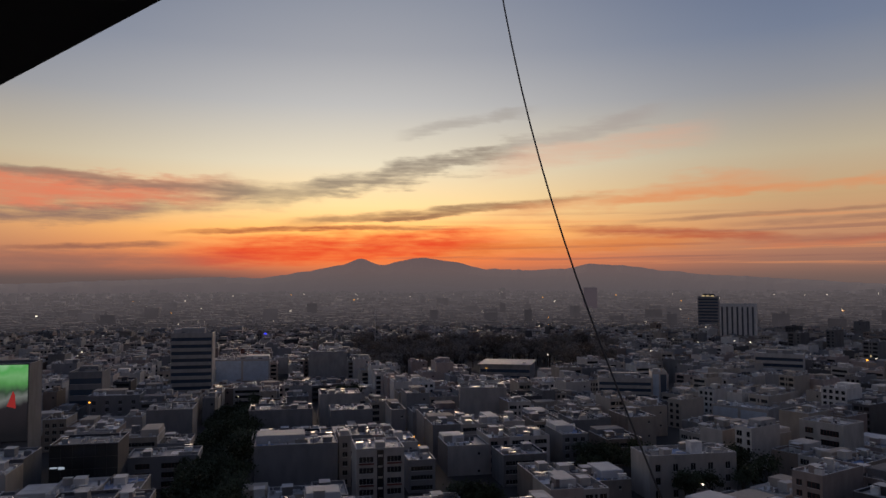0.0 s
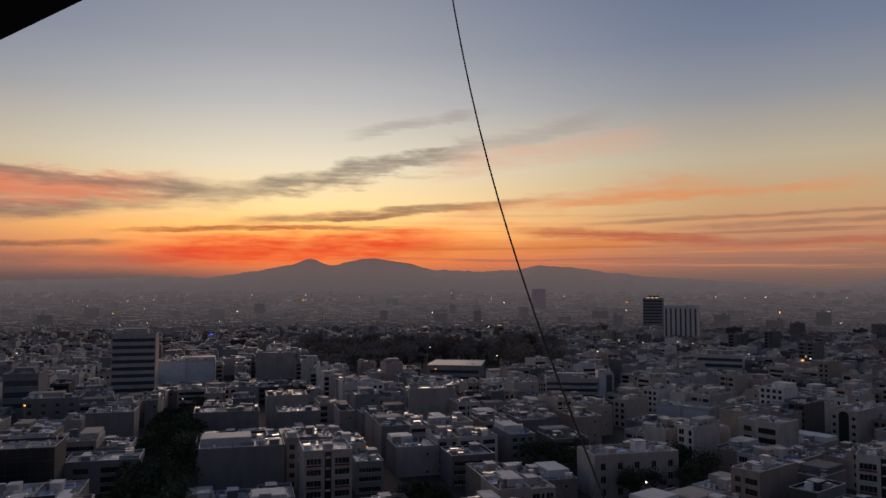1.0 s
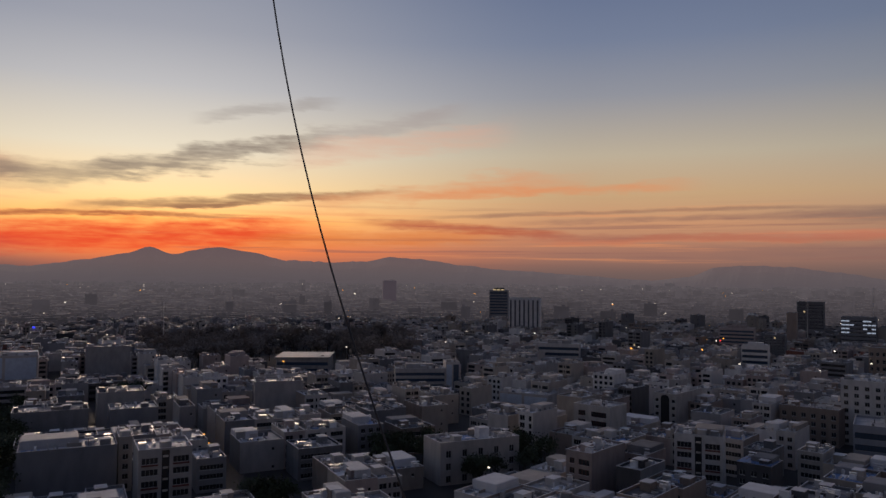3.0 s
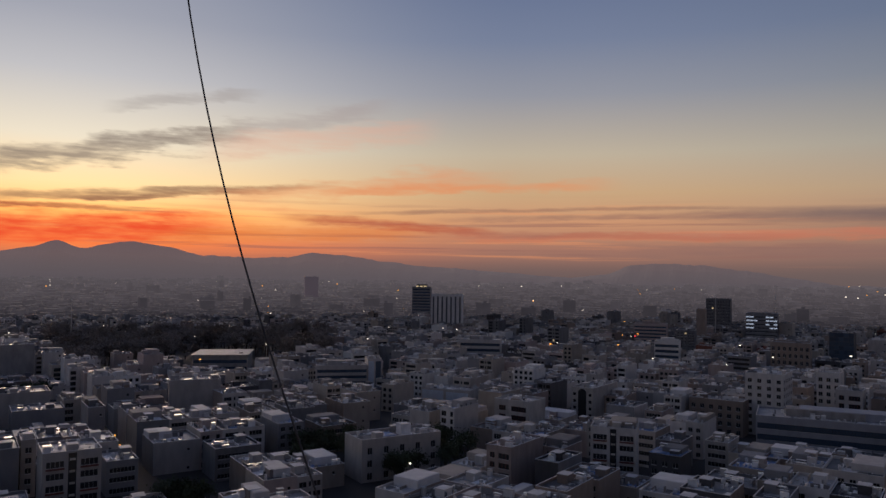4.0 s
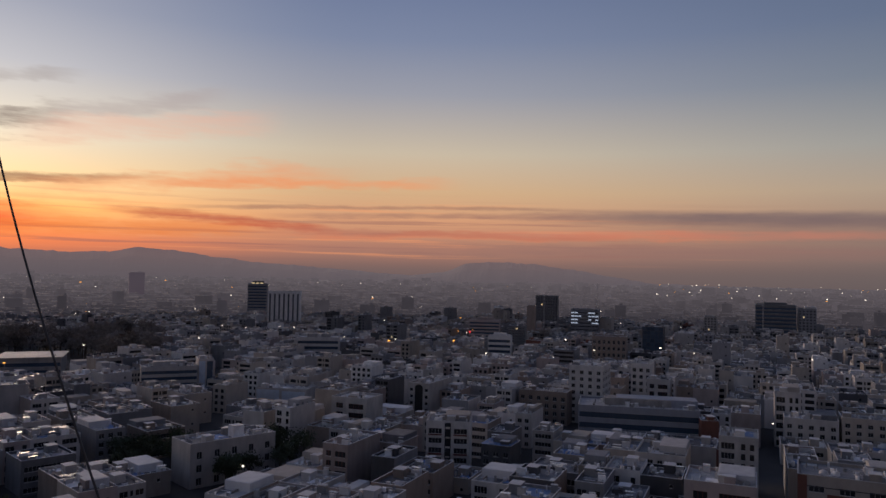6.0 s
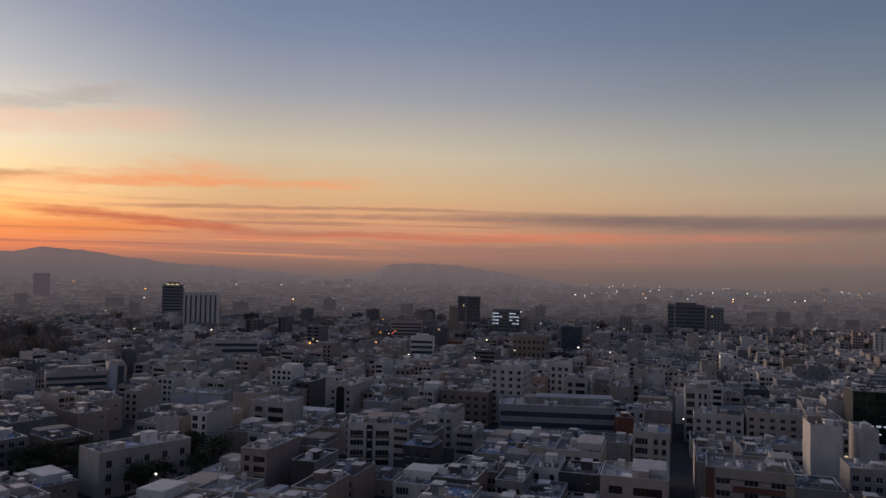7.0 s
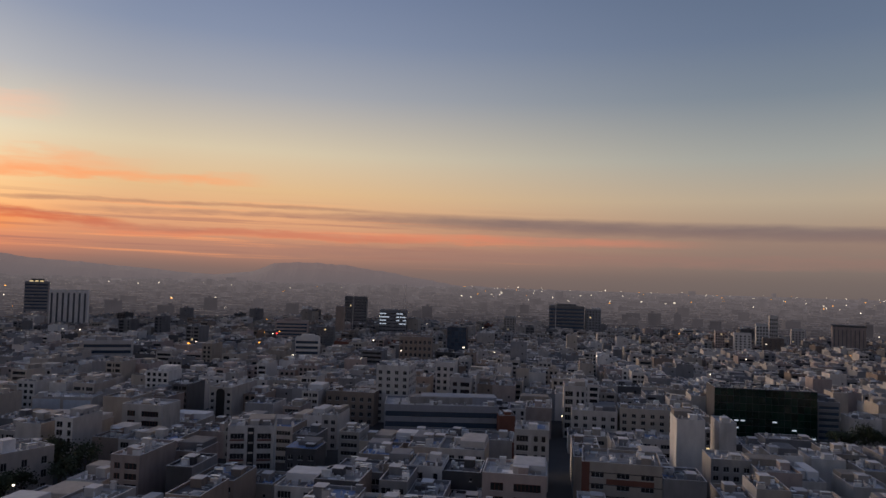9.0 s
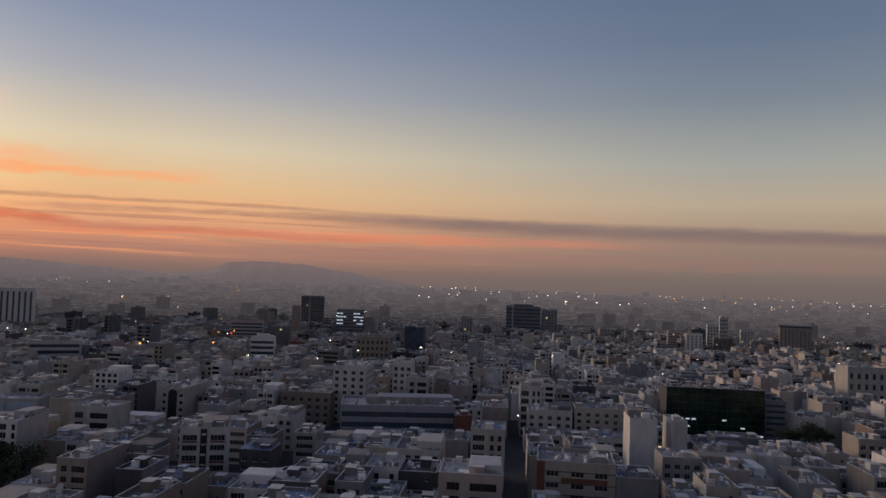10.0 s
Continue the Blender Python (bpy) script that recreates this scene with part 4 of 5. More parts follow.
# kind, place, axis, width, depth, height, wall, roof, front, sides, label
STANDOUTS = [
    ("apartment_house", 110.4, 225.9, 57, 9.7, 23, 18.0, 5, 0, ("two", 5), None, "pinkish five-storey corner house with rust-red window bays"),
    ("apartment_house", 159.7, 230.9, 40, 16.6, 15, 20.0, 2, 0, ("core", 5), None, "pale six-storey house with dark stair strip and brown bays"),
    ("apartment_tower", 277.0, 275.5, 57, 17.5, 22, 30.0, 2, 0, ("grid", 4, 8), ("grid", 5, 8), "white eight-storey tower with square dark windows"),
    ("office_building", 266.1, 230.9, 47, 54.4, 26, 16.2, 0, 0, ("bands", 3), ("bands", 3), "long grey office building with bluish ribbon glazing"),
    ("apartment_house", 256.5, 285.8, 57, 25.5, 18, 17.0, 4, 1, ("grid", 6, 4), None, "brown brick block with small windows, two lit"),
    ("apartment_house", 212.4, 109.1, 60, 24.5, 20, 20.0, 1, 1, ("redbands", 5), None, "cream house with red brick pier and twin roof domes"),
    ("apartment_house", 283.0, 116.3, 57, 10.7, 16, 24.0, 2, 0, None, None, "white blank-walled block with roof huts"),
    ("apartment_house", 293.7, 105.8, 57, 6.4, 16, 23.0, 2, 0, None, None, "white blank-walled block joined to its twin"),
    ("office_building", 388.3, 121.5, 58, 49.0, 22, 25.8, 6, 2, ("curtain", 16, 7), None, "dark green glass curtain-wall office block"),
    ("office_tower", 883.8, 543.2, 57, 48.2, 26, 46.0, 3, 2, ("bands", 9), ("bands", 9), "dark banded high-rise with a plant room on top"),
    ("office_tower", 905.7, 513.6, 57, 20.7, 26, 43.0, 3, 2, ("grid", 5, 11), None, "grey slab tower beside the dark high-rise"),
    ("office_tower", 968.0, 209.1, 73, 34.7, 26, 35.8, 5, 1, ("fins", 8), None, "pinkish stone tower with tall columns and a dark crown"),
    ("apartment_tower", 831.4, 310.0, 65, 10.0, 18, 28.9, 5, 0, ("grid", 4, 9), None, "pinkish slender apartment tower on the plain"),
    ("apartment_tower", 829.1, 284.1, 66, 17.5, 18, 28.3, 2, 0, ("grid", 4, 9), None, "white slender apartment tower on the plain"),
    ("apartment_tower", 910.2, 289.3, 67, 13.4, 18, 35.9, 2, 0, ("grid", 4, 9), None, "white slender apartment tower on the plain"),
    ("apartment_tower", 952.2, 289.3, 68, 9.5, 18, 45.0, 2, 0, ("grid", 4, 9), None, "white slender apartment tower on the plain"),
    ("apartment_tower", 881.9, 268.1, 68, 21.9, 18, 21.8, 4, 0, ("grid", 4, 9), None, "tan brick slender apartment tower on the plain"),
    ("apartment_tower", 983.6, 269.7, 70, 15.1, 18, 28.9, 0, 0, ("grid", 4, 9), None, "pale slender apartment tower on the plain"),
    ("office_tower", 364.4, 909.5, 27, 41.4, 24, 51.4, 2, 1, ("fins", 7), None, "white-striped high-rise with vertical dark glazing"),
    ("office_tower", 400.3, 1110.0, 25, 29.2, 24, 58.0, 3, 2, ("bands", 12), None, "dark square high-rise with a lit sign on its roof"),
    ("office_tower", 373.9, 1862.9, 6, 34.1, 24, 70.5, 3, 1, None, None, "hazy grey high-rise rising over the horizon"),
    ("office_tower", -171.0, 499.9, -12, 27.1, 22, 43.9, 0, 2, ("bands", 9), None, "grey office tower with pale floor bands"),
    ("warehouse", -152.2, 557.4, -12, 40.4, 20, 20.4, 0, 0, ("panels", 2), None, "pale blank block with large bluish panels"),
    ("apartment_house", -89.0, 567.9, -8, 29.1, 18, 25.1, 0, 0, None, None, "pale block with a blank gable wall"),
    ("apartment_house", 21.6, 404.1, 0, 25.6, 18, 19.6, 0, 0, None, None, "big plain pale cube with a blank gable"),
    ("market_hall", 49.0, 588.7, 12, 40.7, 40, 12.0, 0, 0, ("bands", 2), None, "low hall with a broad pale roof"),
    ("office_building", 114.2, 464.6, 10, 32.6, 18, 16.9, 0, 0, ("bands", 4), None, "pale banded office block with a blue end bay"),
    ("office_building", 135.8, 463.7, 10, 9.2, 18, 20.7, 0, 0, ("blue", 2), None, "light blue glazed end bay of the office block"),
    ("apartment_house", -53.5, 269.5, -12, 29.8, 19, 17.8, 3, 0, None, None, "grey-brown block with a wide blank wall and pale roof"),
    ("apartment_house", -37.1, 278.6, -12, 4.5, 16, 19.0, 0, 0, ("grid", 1, 5), None, "narrow pale stair tower against a blank block"),
    ("apartment_house", -21.6, 252.7, -12, 16.4, 17, 20.0, 0, 0, ("core", 5), None, "pale house with window rows and a dark stair strip"),
    ("apartment_house", 88.0, 261.8, -10, 33.3, 15, 15.5, 0, 1, ("grid", 5, 3), None, "pale four-storey house with a white roof box"),
    ("apartment_house", 206.5, 326.2, 57, 11.9, 32, 19.0, 0, 0, ("arch", 5), None, "pale house with a tall dark arched recess"),
    ("office_building", 636.3, 636.5, 50, 32.6, 22, 38.7, 3, 2, ("litgrid", 8, 9), None, "grey office block with several lit floors"),
    ("apartment_house", 226.5, 152.5, 57, 12.6, 17, 22.0, 2, 0, ("frames", 6), None, "white six-storey house with framed dark balconies"),
    ("apartment_house", 183.3, 129.2, 57, 19.3, 18, 18.0, 5, 0, ("two", 4), None, "pinkish house with a pale roof terrace wall"),
    ("office_building", -124.5, 256.5, -12, 22.1, 18, 21.0, 6, 1, ("curtain", 6, 5), None, "dark glass office house with a pale roof edge"),
    ("office_building", -176.6, 296.3, -12, 18.8, 16, 44.5, 3, 2, ("screen", 1), None, "tall grey block carrying a glowing green advertising screen"),
    ("apartment_house", 312.9, 175.5, 57, 21.3, 16, 16.0, 0, 0, ("grid", 5, 4), None, "pale rendered house with small square windows"),
    ("apartment_house", 326.8, 155.1, 57, 25.7, 16, 18.0, 1, 1, ("grid", 6, 5), None, "beige stone-clad house with rows of small windows"),
    ("apartment_house", 219.9, 91.8, 57, 12.6, 16, 17.0, 3, 1, None, None, "grey cement house with a blank dull wall"),
    ("apartment_house", 267.0, 94.8, 57, 13.9, 15, 15.0, 0, 0, ("grid", 4, 4), None, "pale rendered house with bluish windows"),
    ("apartment_house", 304.9, 72.4, 57, 11.9, 15, 13.0, 2, 0, None, None, "white rendered blank house with a bright gable"),
    ("warehouse", 348.9, 98.5, 57, 20.8, 12, 10.0, 3, 1, None, None, "grey cement long low hall with a plain wall"),
    ("apartment_house", 357.3, 47.0, 57, 10.8, 15, 16.0, 1, 0, ("grid", 3, 4), None, "beige stone-clad house catching the last light"),
    ("office_building", 413.4, 98.4, 57, 10.5, 18, 19.9, 3, 0, ("bands", 6), None, "grey cement banded slab beside dark glass block"),
    ("apartment_house", 468.3, 105.5, 57, 8.1, 14, 18.4, 1, 0, None, None, "beige stone-clad tower block with a bare gable"),
    ("apartment_house", 524.4, 128.8, 57, 11.7, 14, 19.4, 5, 0, None, None, "pinkish stone-clad tower block with a bare gable"),
    ("apartment_house", 554.7, 76.4, 57, 23.8, 18, 29.7, 0, 0, ("grid", 5, 4), None, "pale rendered long stepped apartment row"),
    ("apartment_tower", 325.6, 280.9, 57, 11.1, 14, 28.1, 2, 0, ("grid", 3, 7), None, "white rendered slim tower with paired windows"),
    ("apartment_house", 320.0, 264.3, 57, 12.0, 14, 21.7, 0, 0, ("two", 5), None, "pale rendered house with wide windows"),
    ("apartment_house", 279.5, 202.2, 47, 7.4, 15, 13.9, 7, 1, None, None, "dull red brick house with a blank brick gable"),
    ("apartment_house", 319.7, 190.3, 57, 11.0, 18, 25.2, 0, 0, ("frames", 6), None, "pale rendered house with dark recessed balconies"),
    ("office_building", 398.4, 500.9, 44, 19.8, 16, 23.9, 2, 0, ("bands", 5), None, "white rendered banded office house"),
    ("office_tower", 683.6, 757.1, 47, 30.0, 22, 51.0, 3, 2, ("grid", 9, 12), None, "grey cement high-rise with a gabled crown"),
    ("office_tower", 536.3, 449.9, 57, 18.2, 18, 32.6, 6, 2, ("curtain", 5, 9), None, "dark granite blue-black glazed tower"),
    ("apartment_tower", 793.5, 575.1, 57, 14.7, 18, 31.5, 0, 0, ("grid", 4, 9), None, "pale rendered slab tower with a dull front"),
    ("office_building", 496.9, 652.3, 42, 33.7, 20, 27.3, 5, 0, ("bands", 7), None, "pinkish stone-clad broad slab with window bands"),
    ("apartment_house", 452.2, 424.2, 52, 27.4, 20, 28.3, 4, 1, ("grid", 7, 5), None, "tan brick broad block with many windows"),
    ("apartment_tower", 486.7, 583.7, 45, 17.6, 20, 25.7, 3, 0, ("grid", 5, 9), None, "grey cement dull tower among low roofs"),
    ("apartment_tower", 563.0, 650.1, 46, 9.4, 18, 42.9, 4, 0, None, None, "tan brick narrow dark tower among roofs"),
    ("office_building", 265.1, 582.5, 29, 35.3, 24, 20.7, 0, 0, ("bands", 4), None, "pale rendered office block with glazed bands"),
    ("warehouse", 157.7, 394.7, 45, 30.5, 18, 10.2, 0, 0, ("panels", 2), None, "pale rendered block with pale bluish panels"),
    ("apartment_house", 156.5, 307.5, 57, 18.6, 16, 18.0, 2, 0, ("two", 4), None, "white rendered house with wide dark windows"),
    ("apartment_house", -177.6, 397.7, -12, 26.5, 18, 17.0, 3, 0, ("grid", 4, 4), None, "grey cement house before a taller block"),
    ("apartment_house", -130.2, 351.2, -12, 20.9, 20, 17.0, 3, 1, None, None, "grey cement house with a stepped roofline"),
    ("office_building", -205.1, 422.9, -12, 17.8, 20, 26.9, 3, 2, ("bands", 4), None, "grey cement dark office block"),
    ("apartment_house", -105.2, 277.0, -12, 25.6, 16, 12.0, 3, 0, ("two", 3), None, "grey cement low house beside the avenue"),
    ("apartment_house", -78.3, 356.0, -12, 29.9, 20, 16.0, 3, 1, None, None, "grey cement long house with a cluttered roof"),
    ("apartment_house", -56.1, 401.1, -12, 21.9, 20, 17.0, 0, 0, None, None, "pale rendered house with stepped roof levels"),
    ("apartment_house", -45.6, 367.3, -12, 20.8, 18, 14.0, 3, 0, None, None, "grey cement house with a plain dark wall"),
    ("apartment_house", 167.4, 211.3, 57, 11.3, 12, 14.0, 6, 3, ("grid", 3, 4), None, "dark granite house with a blue sheeted roof"),
]
for k, row in enumerate(STANDOUTS):
    standout(*row, seed=100 + k)
# tree groups between the houses: azimuth, distance, count, spread in azimuth, spread in distance
GROVES = [(12.6, 303, 14, 2.3, 13), (2.6, 246, 7, 1.4, 9), (18.6, 268, 5, 1.3, 7), (21.4, 296, 5, 1.0, 9), (78.3, 405, 7, 1.6, 14), (23.0, 288, 4, 1.2, 8), (-7.5, 470, 6, 1.2, 20)]
PARK = (-6.5, 13.0, 590.0, 840.0)


def free(x, y, w, d, axis):
    """Whether a plot is clear of the buildings that stand out and of the park."""
    mx, my = x + d / 2 * math.sin(radians(axis)), y + d / 2 * math.cos(radians(axis))
    for row in STANDOUTS:
        sa, ca = math.sin(radians(row[3])), math.cos(radians(row[3]))
        dx, dy = mx - row[1], my - row[2]
        along, deep = dx * ca - dy * sa, dx * sa + dy * ca
        if abs(along) < row[4] / 2 + w * 0.45 and -d * 0.45 < deep < row[5] + d * 0.45:
            return False
    az, r = math.degrees(math.atan2(mx, my)), math.hypot(mx, my)
    if any(abs(az - g[0]) < g[3] + math.degrees(w * 0.35 / r) and abs(r - g[1]) < g[4] + d * 0.35 for g in GROVES):
        return False
    return not (PARK[0] < az < PARK[1] and PARK[2] < r < PARK[3])


# walls to be seen almost down to the street from EYE
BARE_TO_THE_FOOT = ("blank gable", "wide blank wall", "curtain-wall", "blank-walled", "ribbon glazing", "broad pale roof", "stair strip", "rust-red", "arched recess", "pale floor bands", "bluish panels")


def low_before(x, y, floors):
    """Caps houses before a standout below the sight line from EYE to it."""
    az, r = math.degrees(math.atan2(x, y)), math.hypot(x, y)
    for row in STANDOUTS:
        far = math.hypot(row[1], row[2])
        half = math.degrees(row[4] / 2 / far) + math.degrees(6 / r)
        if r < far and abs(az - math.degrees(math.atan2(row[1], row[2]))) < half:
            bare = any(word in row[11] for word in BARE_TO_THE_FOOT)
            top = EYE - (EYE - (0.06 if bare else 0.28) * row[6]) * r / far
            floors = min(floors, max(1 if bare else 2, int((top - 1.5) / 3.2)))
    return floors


WEIGHTS = (6, 5, 2.5, 7, 1.8, 3, 1.0, 0.15)
STYLES = (3, 3, 2, 9, 2)
rest = {0: Shape(), 1: Shape()}
made = 0
for k, (r, az, x, y, axis, w, d, floors) in enumerate(LOTS):
    if az < -38 or az > 86 or not free(x, y, w, d, axis):
        continue
    if rng.random() < 0.05:
        continue
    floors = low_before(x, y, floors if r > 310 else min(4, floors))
    # houses before a grove are kept low, so its trees show from EYE
    for g in GROVES:
        if r < g[1] and abs(az - g[0]) < g[3] + 1.0:
            floors = min(floors, 2 if g[1] - r < 45 else 3)
    style, wall = rng.choices(range(5), STYLES)[0], rng.choices(range(8), WEIGHTS)[0]
    roof = rng.choices(range(4), (3, 5, 3.5, 0.25))[0]
    if made < 250:
        made += 1
        apartment_house(x, y, axis, w, d, floors, style, wall, roof, k)
    else:
        plain_house(rest[0 if r < 800 else 1], pose(x, y, 0, 0, 0, -axis), w, d, floors, style, wall, roof, k, r > 900)
SLOTS = WALLS + ROOFS + [COPING, GLASS, METAL, LIT, MEMBRANE]
tagged(new("city_blocks", rest[0].mesh("city_blocks", SLOTS)), "densely packed flat-roofed apartment blocks of the inner city", "city blocks", kind="stuff")
tagged(new("farther_city_blocks", rest[1].mesh("farther_city_blocks", SLOTS)), "sea of low flat-roofed blocks farther out in the haze", "city blocks", kind="stuff")


# ---- the hazy far town ----
def plain_height(r):
    return 0.3 + 46.0 * (max(0.0, r - 1450) / 2950) ** 1.2


def far_town():
    edges = [1100, 1210, 1340, 1500, 1700, 1950, 2300, 2800, 3350, 3900]
    plain = Shape()
    tints = []
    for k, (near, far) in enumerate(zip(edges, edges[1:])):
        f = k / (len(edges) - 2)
        # painted haze: each ring's glow lightens with distance
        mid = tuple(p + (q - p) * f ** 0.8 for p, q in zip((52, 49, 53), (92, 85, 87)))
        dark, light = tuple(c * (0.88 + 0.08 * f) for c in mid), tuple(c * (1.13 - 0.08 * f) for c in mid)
        s = Shape()
        for _ in range(1150):
            az, r = rng.uniform(-42, 92), math.sqrt(rng.uniform(near ** 2, far ** 2))
            w, d = rng.uniform(8, 22) * (1 + 0.8 * f), rng.uniform(10, 20) * (1 + 0.8 * f)
            h = rng.uniform(6, 17) if rng.random() > 0.012 else rng.uniform(22, 36)
            m = pose(*polar(az, r), plain_height(r), 0, 0, -rng.choice((57, -12, az)))
            tone = rng.choice((0, 0, 1, 2))
            s.box(-w / 2, w / 2, 0, d, -0.5, h, tone, m)
            # roof slabs lean to the lighter glow, as if lit by the sky
            s.box(-w / 2 - 0.2, w / 2 + 0.2, -0.2, d + 0.2, h + 0.01, h + 0.5, rng.choice((1, 2, 2)), m)
            if rng.random() < 0.6:
                x = rng.uniform(-w / 2, w / 2 - 4)
                s.box(x, x + rng.uniform(3, 5), d * 0.4, d * 0.4 + 4, h + 0.5, h + 3.2, tone, m)
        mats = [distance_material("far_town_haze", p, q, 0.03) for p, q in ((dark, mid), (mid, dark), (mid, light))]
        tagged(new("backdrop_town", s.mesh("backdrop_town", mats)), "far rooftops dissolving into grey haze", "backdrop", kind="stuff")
        rings = [near + (far - near) * i / 3 for i in range(4)]
        for i in range(66):
            a0, a1 = -45 + i * 2.1, -45 + (i + 1) * 2.1
            for r0, r1 in zip(rings, rings[1:]):
                plain.quad((*polar(a0, r0), plain_height(r0)), (*polar(a1, r0), plain_height(r0)), (*polar(a1, r1), plain_height(r1)), (*polar(a0, r1), plain_height(r1)), k)
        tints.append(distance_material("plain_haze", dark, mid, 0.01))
    for i in range(66):
        a0, a1 = -45 + i * 2.1, -45 + (i + 1) * 2.1
        plain.quad((*polar(a0, 3900), plain_height(3900)), (*polar(a1, 3900), plain_height(3900)), (*polar(a1, 4400), plain_height(4400)), (*polar(a0, 4400), plain_height(4400)), len(tints) - 1)
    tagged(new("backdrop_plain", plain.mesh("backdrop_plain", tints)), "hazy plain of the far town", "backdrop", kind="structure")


far_town()


# ---- trees ----
def tree_meshes(seed, high=11.0):
    pick = random.Random(seed)
    t = Shape()

    def limb(p, q, r0, r1):
        axis = (q - p).normalized()
        side = axis.orthogonal().normalized()
        other = axis.cross(side)
        n = len(t.verts)
        for c, rr in ((p, r0), (q, r1)):
            t.verts.extend(tuple(c + side * rr * math.cos(k * 1.0472) + other * rr * math.sin(k * 1.0472)) for k in range(6))
        for k in range(6):
            t.faces.append((n + k, n + (k + 1) % 6, n + 6 + (k + 1) % 6, n + 6 + k))
            t.mats.append(0)

    fork = Vector((pick.uniform(-0.3, 0.3), pick.uniform(-0.3, 0.3), high * 0.38))
    limb(Vector((0, 0, -0.3)), fork, 0.28, 0.17)
    tips = []
    for k in range(7):
        a = k * 0.9 + pick.uniform(-0.3, 0.3)
        reach = high * pick.uniform(0.14, 0.3)
        tip = fork + Vector((reach * math.cos(a), reach * math.sin(a), high * pick.uniform(0.18, 0.5)))
        limb(fork, tip, 0.12, 0.04)
        tips.append(tip)
    c = Shape()
    for tip in tips:
        for _ in range(95):
            v = Vector((pick.gauss(0, 1), pick.gauss(0, 1), pick.gauss(0, 0.8)))
            p = tip + v * high * 0.085
            u = Vector((pick.uniform(-1, 1), pick.uniform(-1, 1), pick.uniform(-1, 1))).normalized()
            w = u.orthogonal().normalized() * pick.uniform(0.18, 0.4)
            u = u * pick.uniform(0.25, 0.5)
            c.quad(tuple(p - u), tuple(p - w), tuple(p + u), tuple(p + w))
    return t, c


TREES = []
for k in range(4):
    t, c = tree_meshes(40 + k, 10.0 + 1.2 * k)
    TREES.append((t, c, t.mesh("trunk", [BARK]), c.mesh("crown", [LEAF])))


def plant(az, r, k, size=1.0):
    tree = new("tree")
    tree.matrix_world = pose(*polar(az, r), 0, 0, 0, k * 77) @ Matrix.Diagonal((size, size, size, 1))
    part("trunk", TREES[k % 4][2], None, tree)
    part("crown", TREES[k % 4][3], None, tree)
    tagged(tree, "dark leafy street tree standing among the houses", "tree", "street trees")


for k in range(80):
    u, v = 215 + 11.0 * (k // 4), -26.0 + 6.0 * (k % 4 - 1.5) + rng.uniform(-1.2, 1.2)
    x, y = u * math.sin(radians(-12)) + v * math.cos(radians(-12)), u * math.cos(radians(-12)) - v * math.sin(radians(-12))
    plant(math.degrees(math.atan2(x, y)), math.hypot(x, y), k, rng.uniform(0.9, 1.25))
k = 0
for az, r, count, spread, deep in GROVES:
    for _ in range(count):
        k += 1
        plant(az + rng.uniform(-spread, spread), r + rng.uniform(-deep, deep), k, rng.uniform(0.8, 1.2))

park_wood, park_leaves = Shape(), Shape()
for _ in range(330):
    az, r = rng.uniform(PARK[0], PARK[1]), math.sqrt(rng.uniform(PARK[2] ** 2, PARK[3] ** 2))
    if r < 670 and 1.0 < az < 9.0:
        continue
    trunk, crown = TREES[rng.randrange(4)][:2]
    m = pose(*polar(az, r), 0, 0, 0, rng.uniform(0, 360)) @ Matrix.Diagonal([rng.uniform(1.3, 2.0)] * 3 + [1])
    for target, source in ((park_wood, trunk), (park_leaves, crown)):
        n = len(target.verts)
        target.verts += [tuple(m @ Vector(v)) for v in source.verts]
        target.faces += [tuple(n + i for i in f) for f in source.faces]
        target.mats += source.mats
park = tagged(new("park_trees", park_wood.mesh("park_trees", [BARK])), "dark mass of tall trees in a city park", "trees", kind="stuff")
part("crowns", park_leaves.mesh("crowns", [BARE]), None, park)


# ---- lamps and signs ----
def street_lamp(az, r, z, mat, label, size=0.5):
    lamp = new("street_lamp")
    lamp.matrix_world = pose(*polar(az, r), 0, 0, 0, -az)
    part("pole", stacked([(0.12, 0.12, -0.3), (0.07, 0.07, z)], 8), METAL, lamp)
    part("lamp_head", stacked([(size * 0.4, size * 0.4, z), (size, size, z + size * 0.4), (size, size, z + size), (size * 0.4, size * 0.4, z + size * 1.3)], 8), mat, lamp, "glowing lamp head")
    tagged(lamp, label, "street lamp", "street lamps")


ORANGE = lamp_material("sodium_glow", srgb(255, 170, 60), 3.0)
WHITE_GLOW = lamp_material("white_lamp_glow", srgb(255, 240, 215), 2.5)
BLUE_GLOW = lamp_material("blue_lamp_glow", srgb(60, 70, 255), 2.0)
RED_GLOW = lamp_material("red_lamp_glow", srgb(255, 60, 60), 1.6)
street_lamp(-10.9, 440, 11.5, ORANGE, "orange sodium street lamp between dark trees", 1.2)
street_lamp(-10.3, 444, 13.0, ORANGE, "orange sodium street lamp between dark trees", 0.9)
street_lamp(29.9, 620, 19.5, ORANGE, "orange lamp among distant roofs", 0.8)
street_lamp(36.2, 760, 17.5, RED_GLOW, "red signal lamp on a mast among roofs", 0.9)
street_lamp(-13.6, 900, 18.5, BLUE_GLOW, "blue neon lamp on a mast among roofs", 1.5)
street_lamp(-25.6, 430, 14.5, ORANGE, "small yellow lamp over a dark street", 0.55)
street_lamp(31.8, 340, 9.0, WHITE_GLOW, "white lamp in a courtyard", 0.7)
street_lamp(19.2, 262, 8.5, WHITE_GLOW, "white street lamp beside dark trees", 0.45)
street_lamp(58.3, 395, 6.0, WHITE_GLOW, "white street lamp in a narrow street", 0.5)
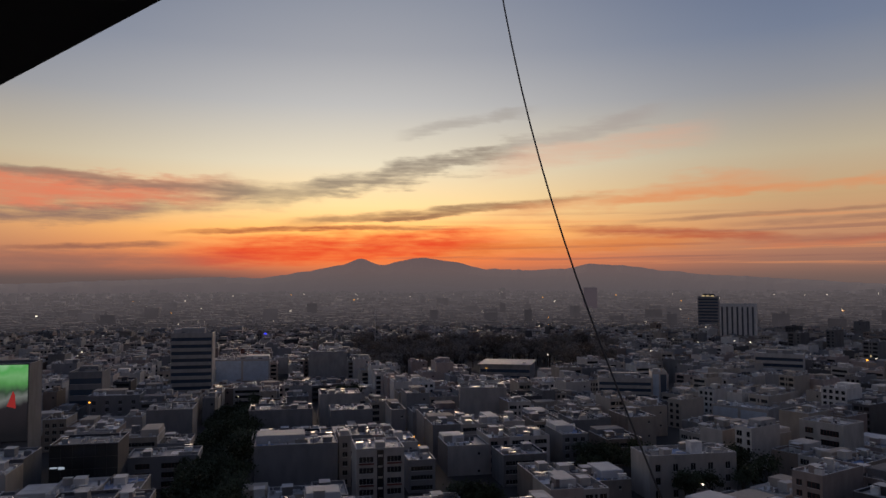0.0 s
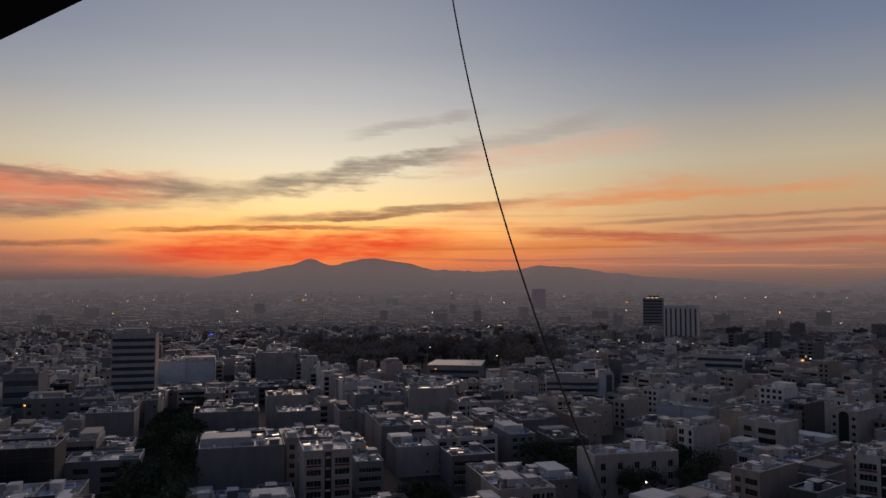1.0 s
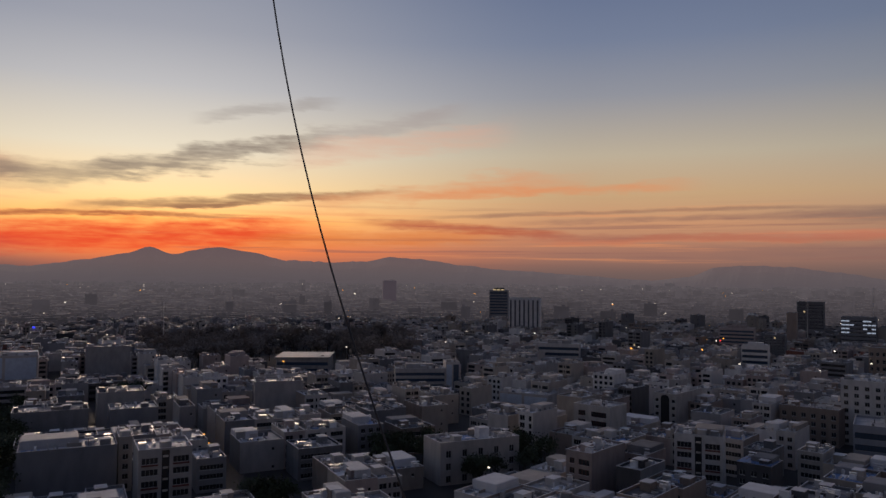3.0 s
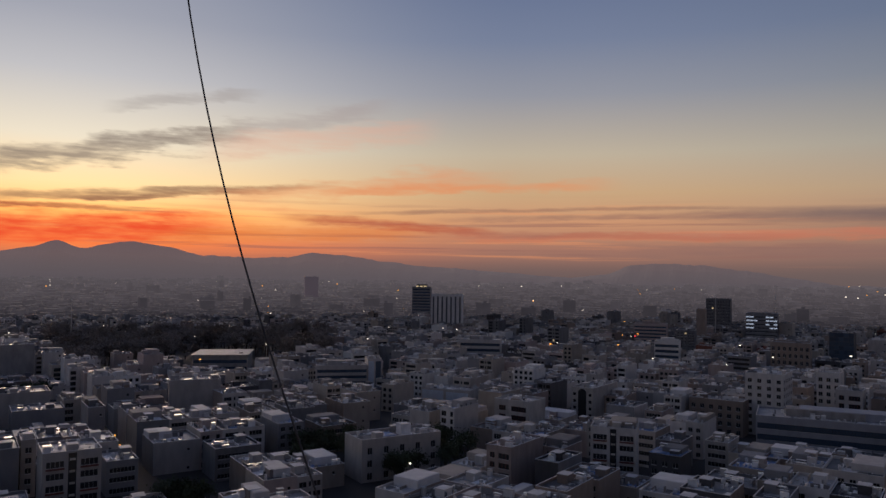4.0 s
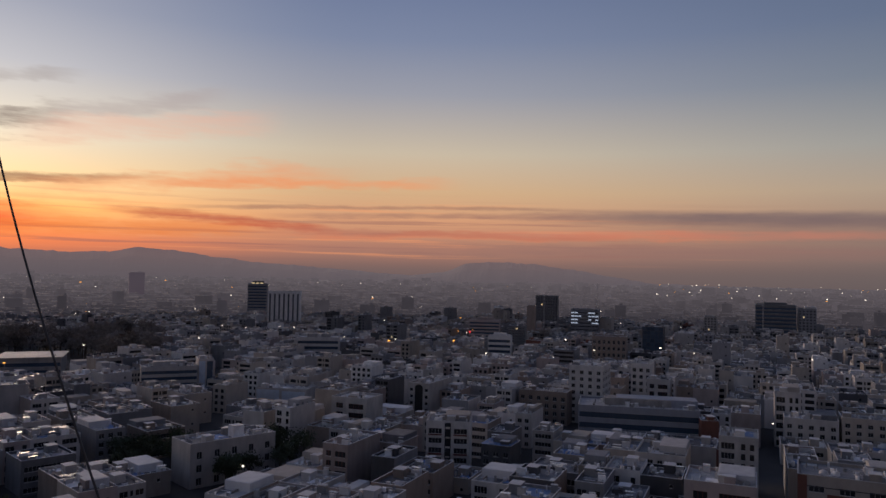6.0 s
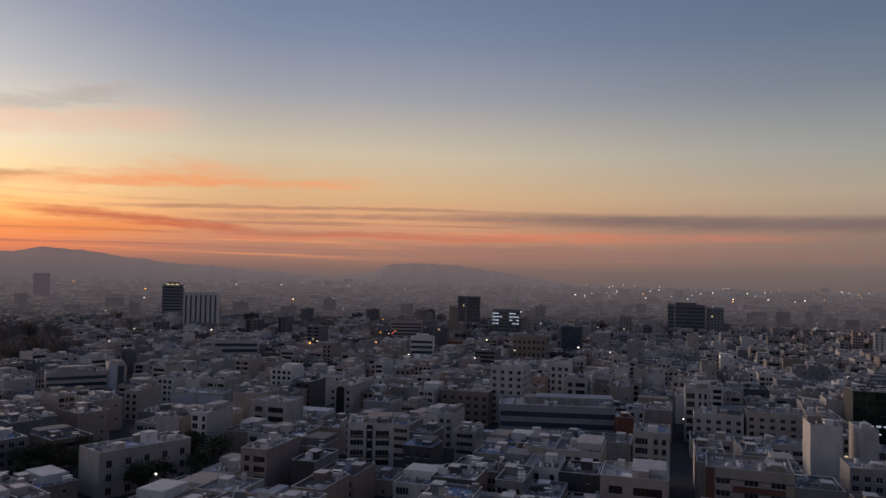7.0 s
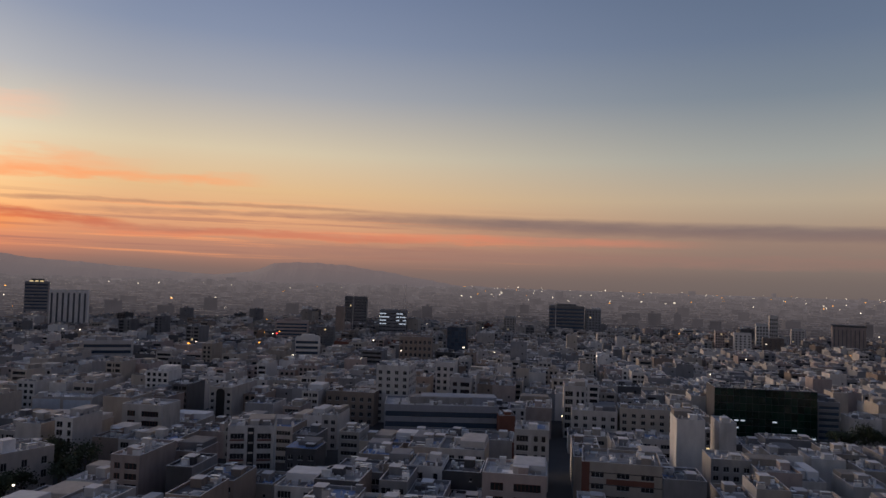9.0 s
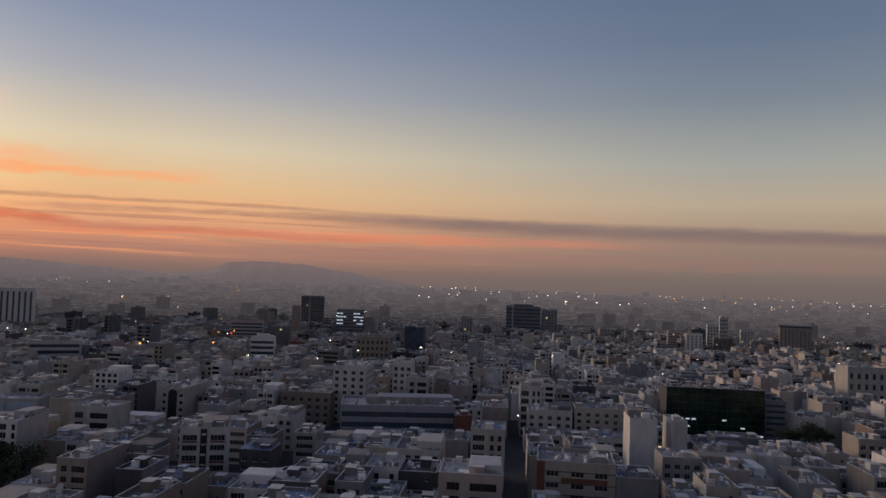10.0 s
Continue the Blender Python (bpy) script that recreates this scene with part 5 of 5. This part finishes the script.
for k in range(7):
    street_lamp(-2.6 + 0.17 * k, 345 - 7 * k, 6.0 + (k % 3), ORANGE, "small warm lamp along a busy street", 0.28)
for k in range(9):
    street_lamp(-17.6 + 0.42 * (k * 5 % 7), 300 + 22 * k, 7.0, WHITE_GLOW, "small white lamp in a tree-lined avenue", 0.28)

# scattered lamps of the middle distance and the string of lights on the plain
for low, high, near, far, count, size in ((-38, 86, 520, 1400, 120, 0.55), (50, 90, 2300, 4300, 190, 1.5), (-38, 50, 1700, 3600, 90, 1.3)):
    s = Shape()
    for _ in range(count):
        az, r = rng.uniform(low, high), rng.uniform(near, far)
        z = plain_height(r) if r > 1450 else 0.0
        k = size * rng.uniform(0.5, 1.1)
        h = rng.uniform(8, 15) if r > 1450 else rng.uniform(15, 19)
        m = pose(*polar(az, r), z, 0, 0, -az)
        s.box(-0.08, 0.08, -0.08, 0.08, -0.5, h, 0, m)
        s.box(-k * rng.choice((1, 1, 1, 2)), k, -k, k, h, h + 1.3 * k, rng.choice((1, 1, 1, 1, 2)), m, True)
    tagged(new("distant_street_lights", s.mesh("distant_street_lights", [METAL, WHITE_GLOW, ORANGE])), "scattered glowing street lights of the town", "street lights", kind="stuff")


# ---- a construction crane and masts on the skyline ----
def mast(az, r, z0, z1):
    ob = new("antenna_mast")
    ob.matrix_world = pose(*polar(az, r), 0, 0, 0, -az)
    part("pole", stacked([(0.6, 0.6, -0.5), (0.35, 0.35, z0), (0.12, 0.12, z1)], 6), METAL, ob)
    for k in range(3):
        b = Shape()
        z = z0 + (z1 - z0) * (0.4 + 0.2 * k)
        b.box(-1.6 + 0.3 * k, 1.6 - 0.3 * k, -0.15, 0.15, z, z + 0.3, 0, None, True)
        part("crossarm", b, METAL, ob)
    tagged(ob, "thin grey antenna mast over the roofs", "mast", "masts")


mast(45.9, 930, 40, 71)
mast(41.9, 900, 38, 58)
mast(-5.3, 820, 30, 48)
mast(57.6, 1010, 40, 55)


# ---- the tower from whose balcony the view is taken ----
def own_tower():
    tower = new("balcony_tower")
    tower.matrix_world = pose(0, 0, 0, 0, 0, -41.5)
    b = Shape()
    b.box(-9, 9, -16, -1.6, -0.5, 80)
    part("wall", b, WALLS[3], tower)
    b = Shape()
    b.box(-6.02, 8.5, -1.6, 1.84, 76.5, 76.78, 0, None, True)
    # even near-black colour, unlike the tower walls' grey cement
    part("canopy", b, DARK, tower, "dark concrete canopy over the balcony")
    b = Shape()
    b.box(-1.6, 8.5, -1.6, 1.6, 73.1, 73.3, 0, None, True)
    part("balcony_floor", b, WALLS[3], tower)
    b = Shape()
    b.box(-1.6, 8.5, 1.42, 1.6, 73.3, 73.9, 0, None, True)
    part("parapet", b, WALLS[3], tower)
    b = Shape()
    b.box(-2.95, -2.85, 1.0, 5.4, 78.9, 79.0, 0, None, True)
    part("cable_arm", b, METAL, tower, "galvanised arm that carries a cable")
    b = Shape()
    b.box(-2.96, -2.84, 0.9, 1.02, 76.7, 79.0, 0, None, True)
    part("arm_post", b, METAL, tower)
    tagged(tower, "grey concrete tower with a canopied high balcony", "tower building")


own_tower()


def hanging_cable():
    data = bpy.data.curves.new("hanging_cable", "CURVE")
    data.dimensions, data.bevel_depth, data.bevel_resolution = "3D", CABLE_R, 2
    line = data.splines.new("NURBS")
    line.use_endpoint_u, line.order_u = True, 4
    line.points.add(len(CABLE) - 1)
    for p, (az, d, z) in zip(line.points, CABLE):
        p.co = (*polar(az, d), z, 1)
    ob = new("hanging_cable", data)
    mesh = bpy.data.meshes.new_from_object(ob)
    bpy.data.objects.remove(ob)
    mesh.materials.clear()
    mesh.materials.append(CABLE_SHEATH)
    tagged(new("hanging_cable", mesh), "thin black cable hanging past the balcony", "cable")


# azimuth, distance, height down the cable, from its arm to the balcony's edge
CABLE_R = 0.0055
CABLE_SHEATH = material("weathered_cable_sheath", (0.10, 0.095, 0.095), rough=0.7, bump=0, vary=0)
CABLE = [(2.2, 5.55, 78.95), (2.6, 5.5, 78.3)]
for step in range(16):
    e = 27.0 - 2.9 * step
    away = 4.4 + 0.036 * e
    CABLE.append((10.53 - 0.33 * e + 0.0031 * e * e, away, EYE + away * math.tan(radians(e))))
CABLE += [(24.0, 2.9, 73.3), (36.0, 1.95, 73.15)]
hanging_cable()
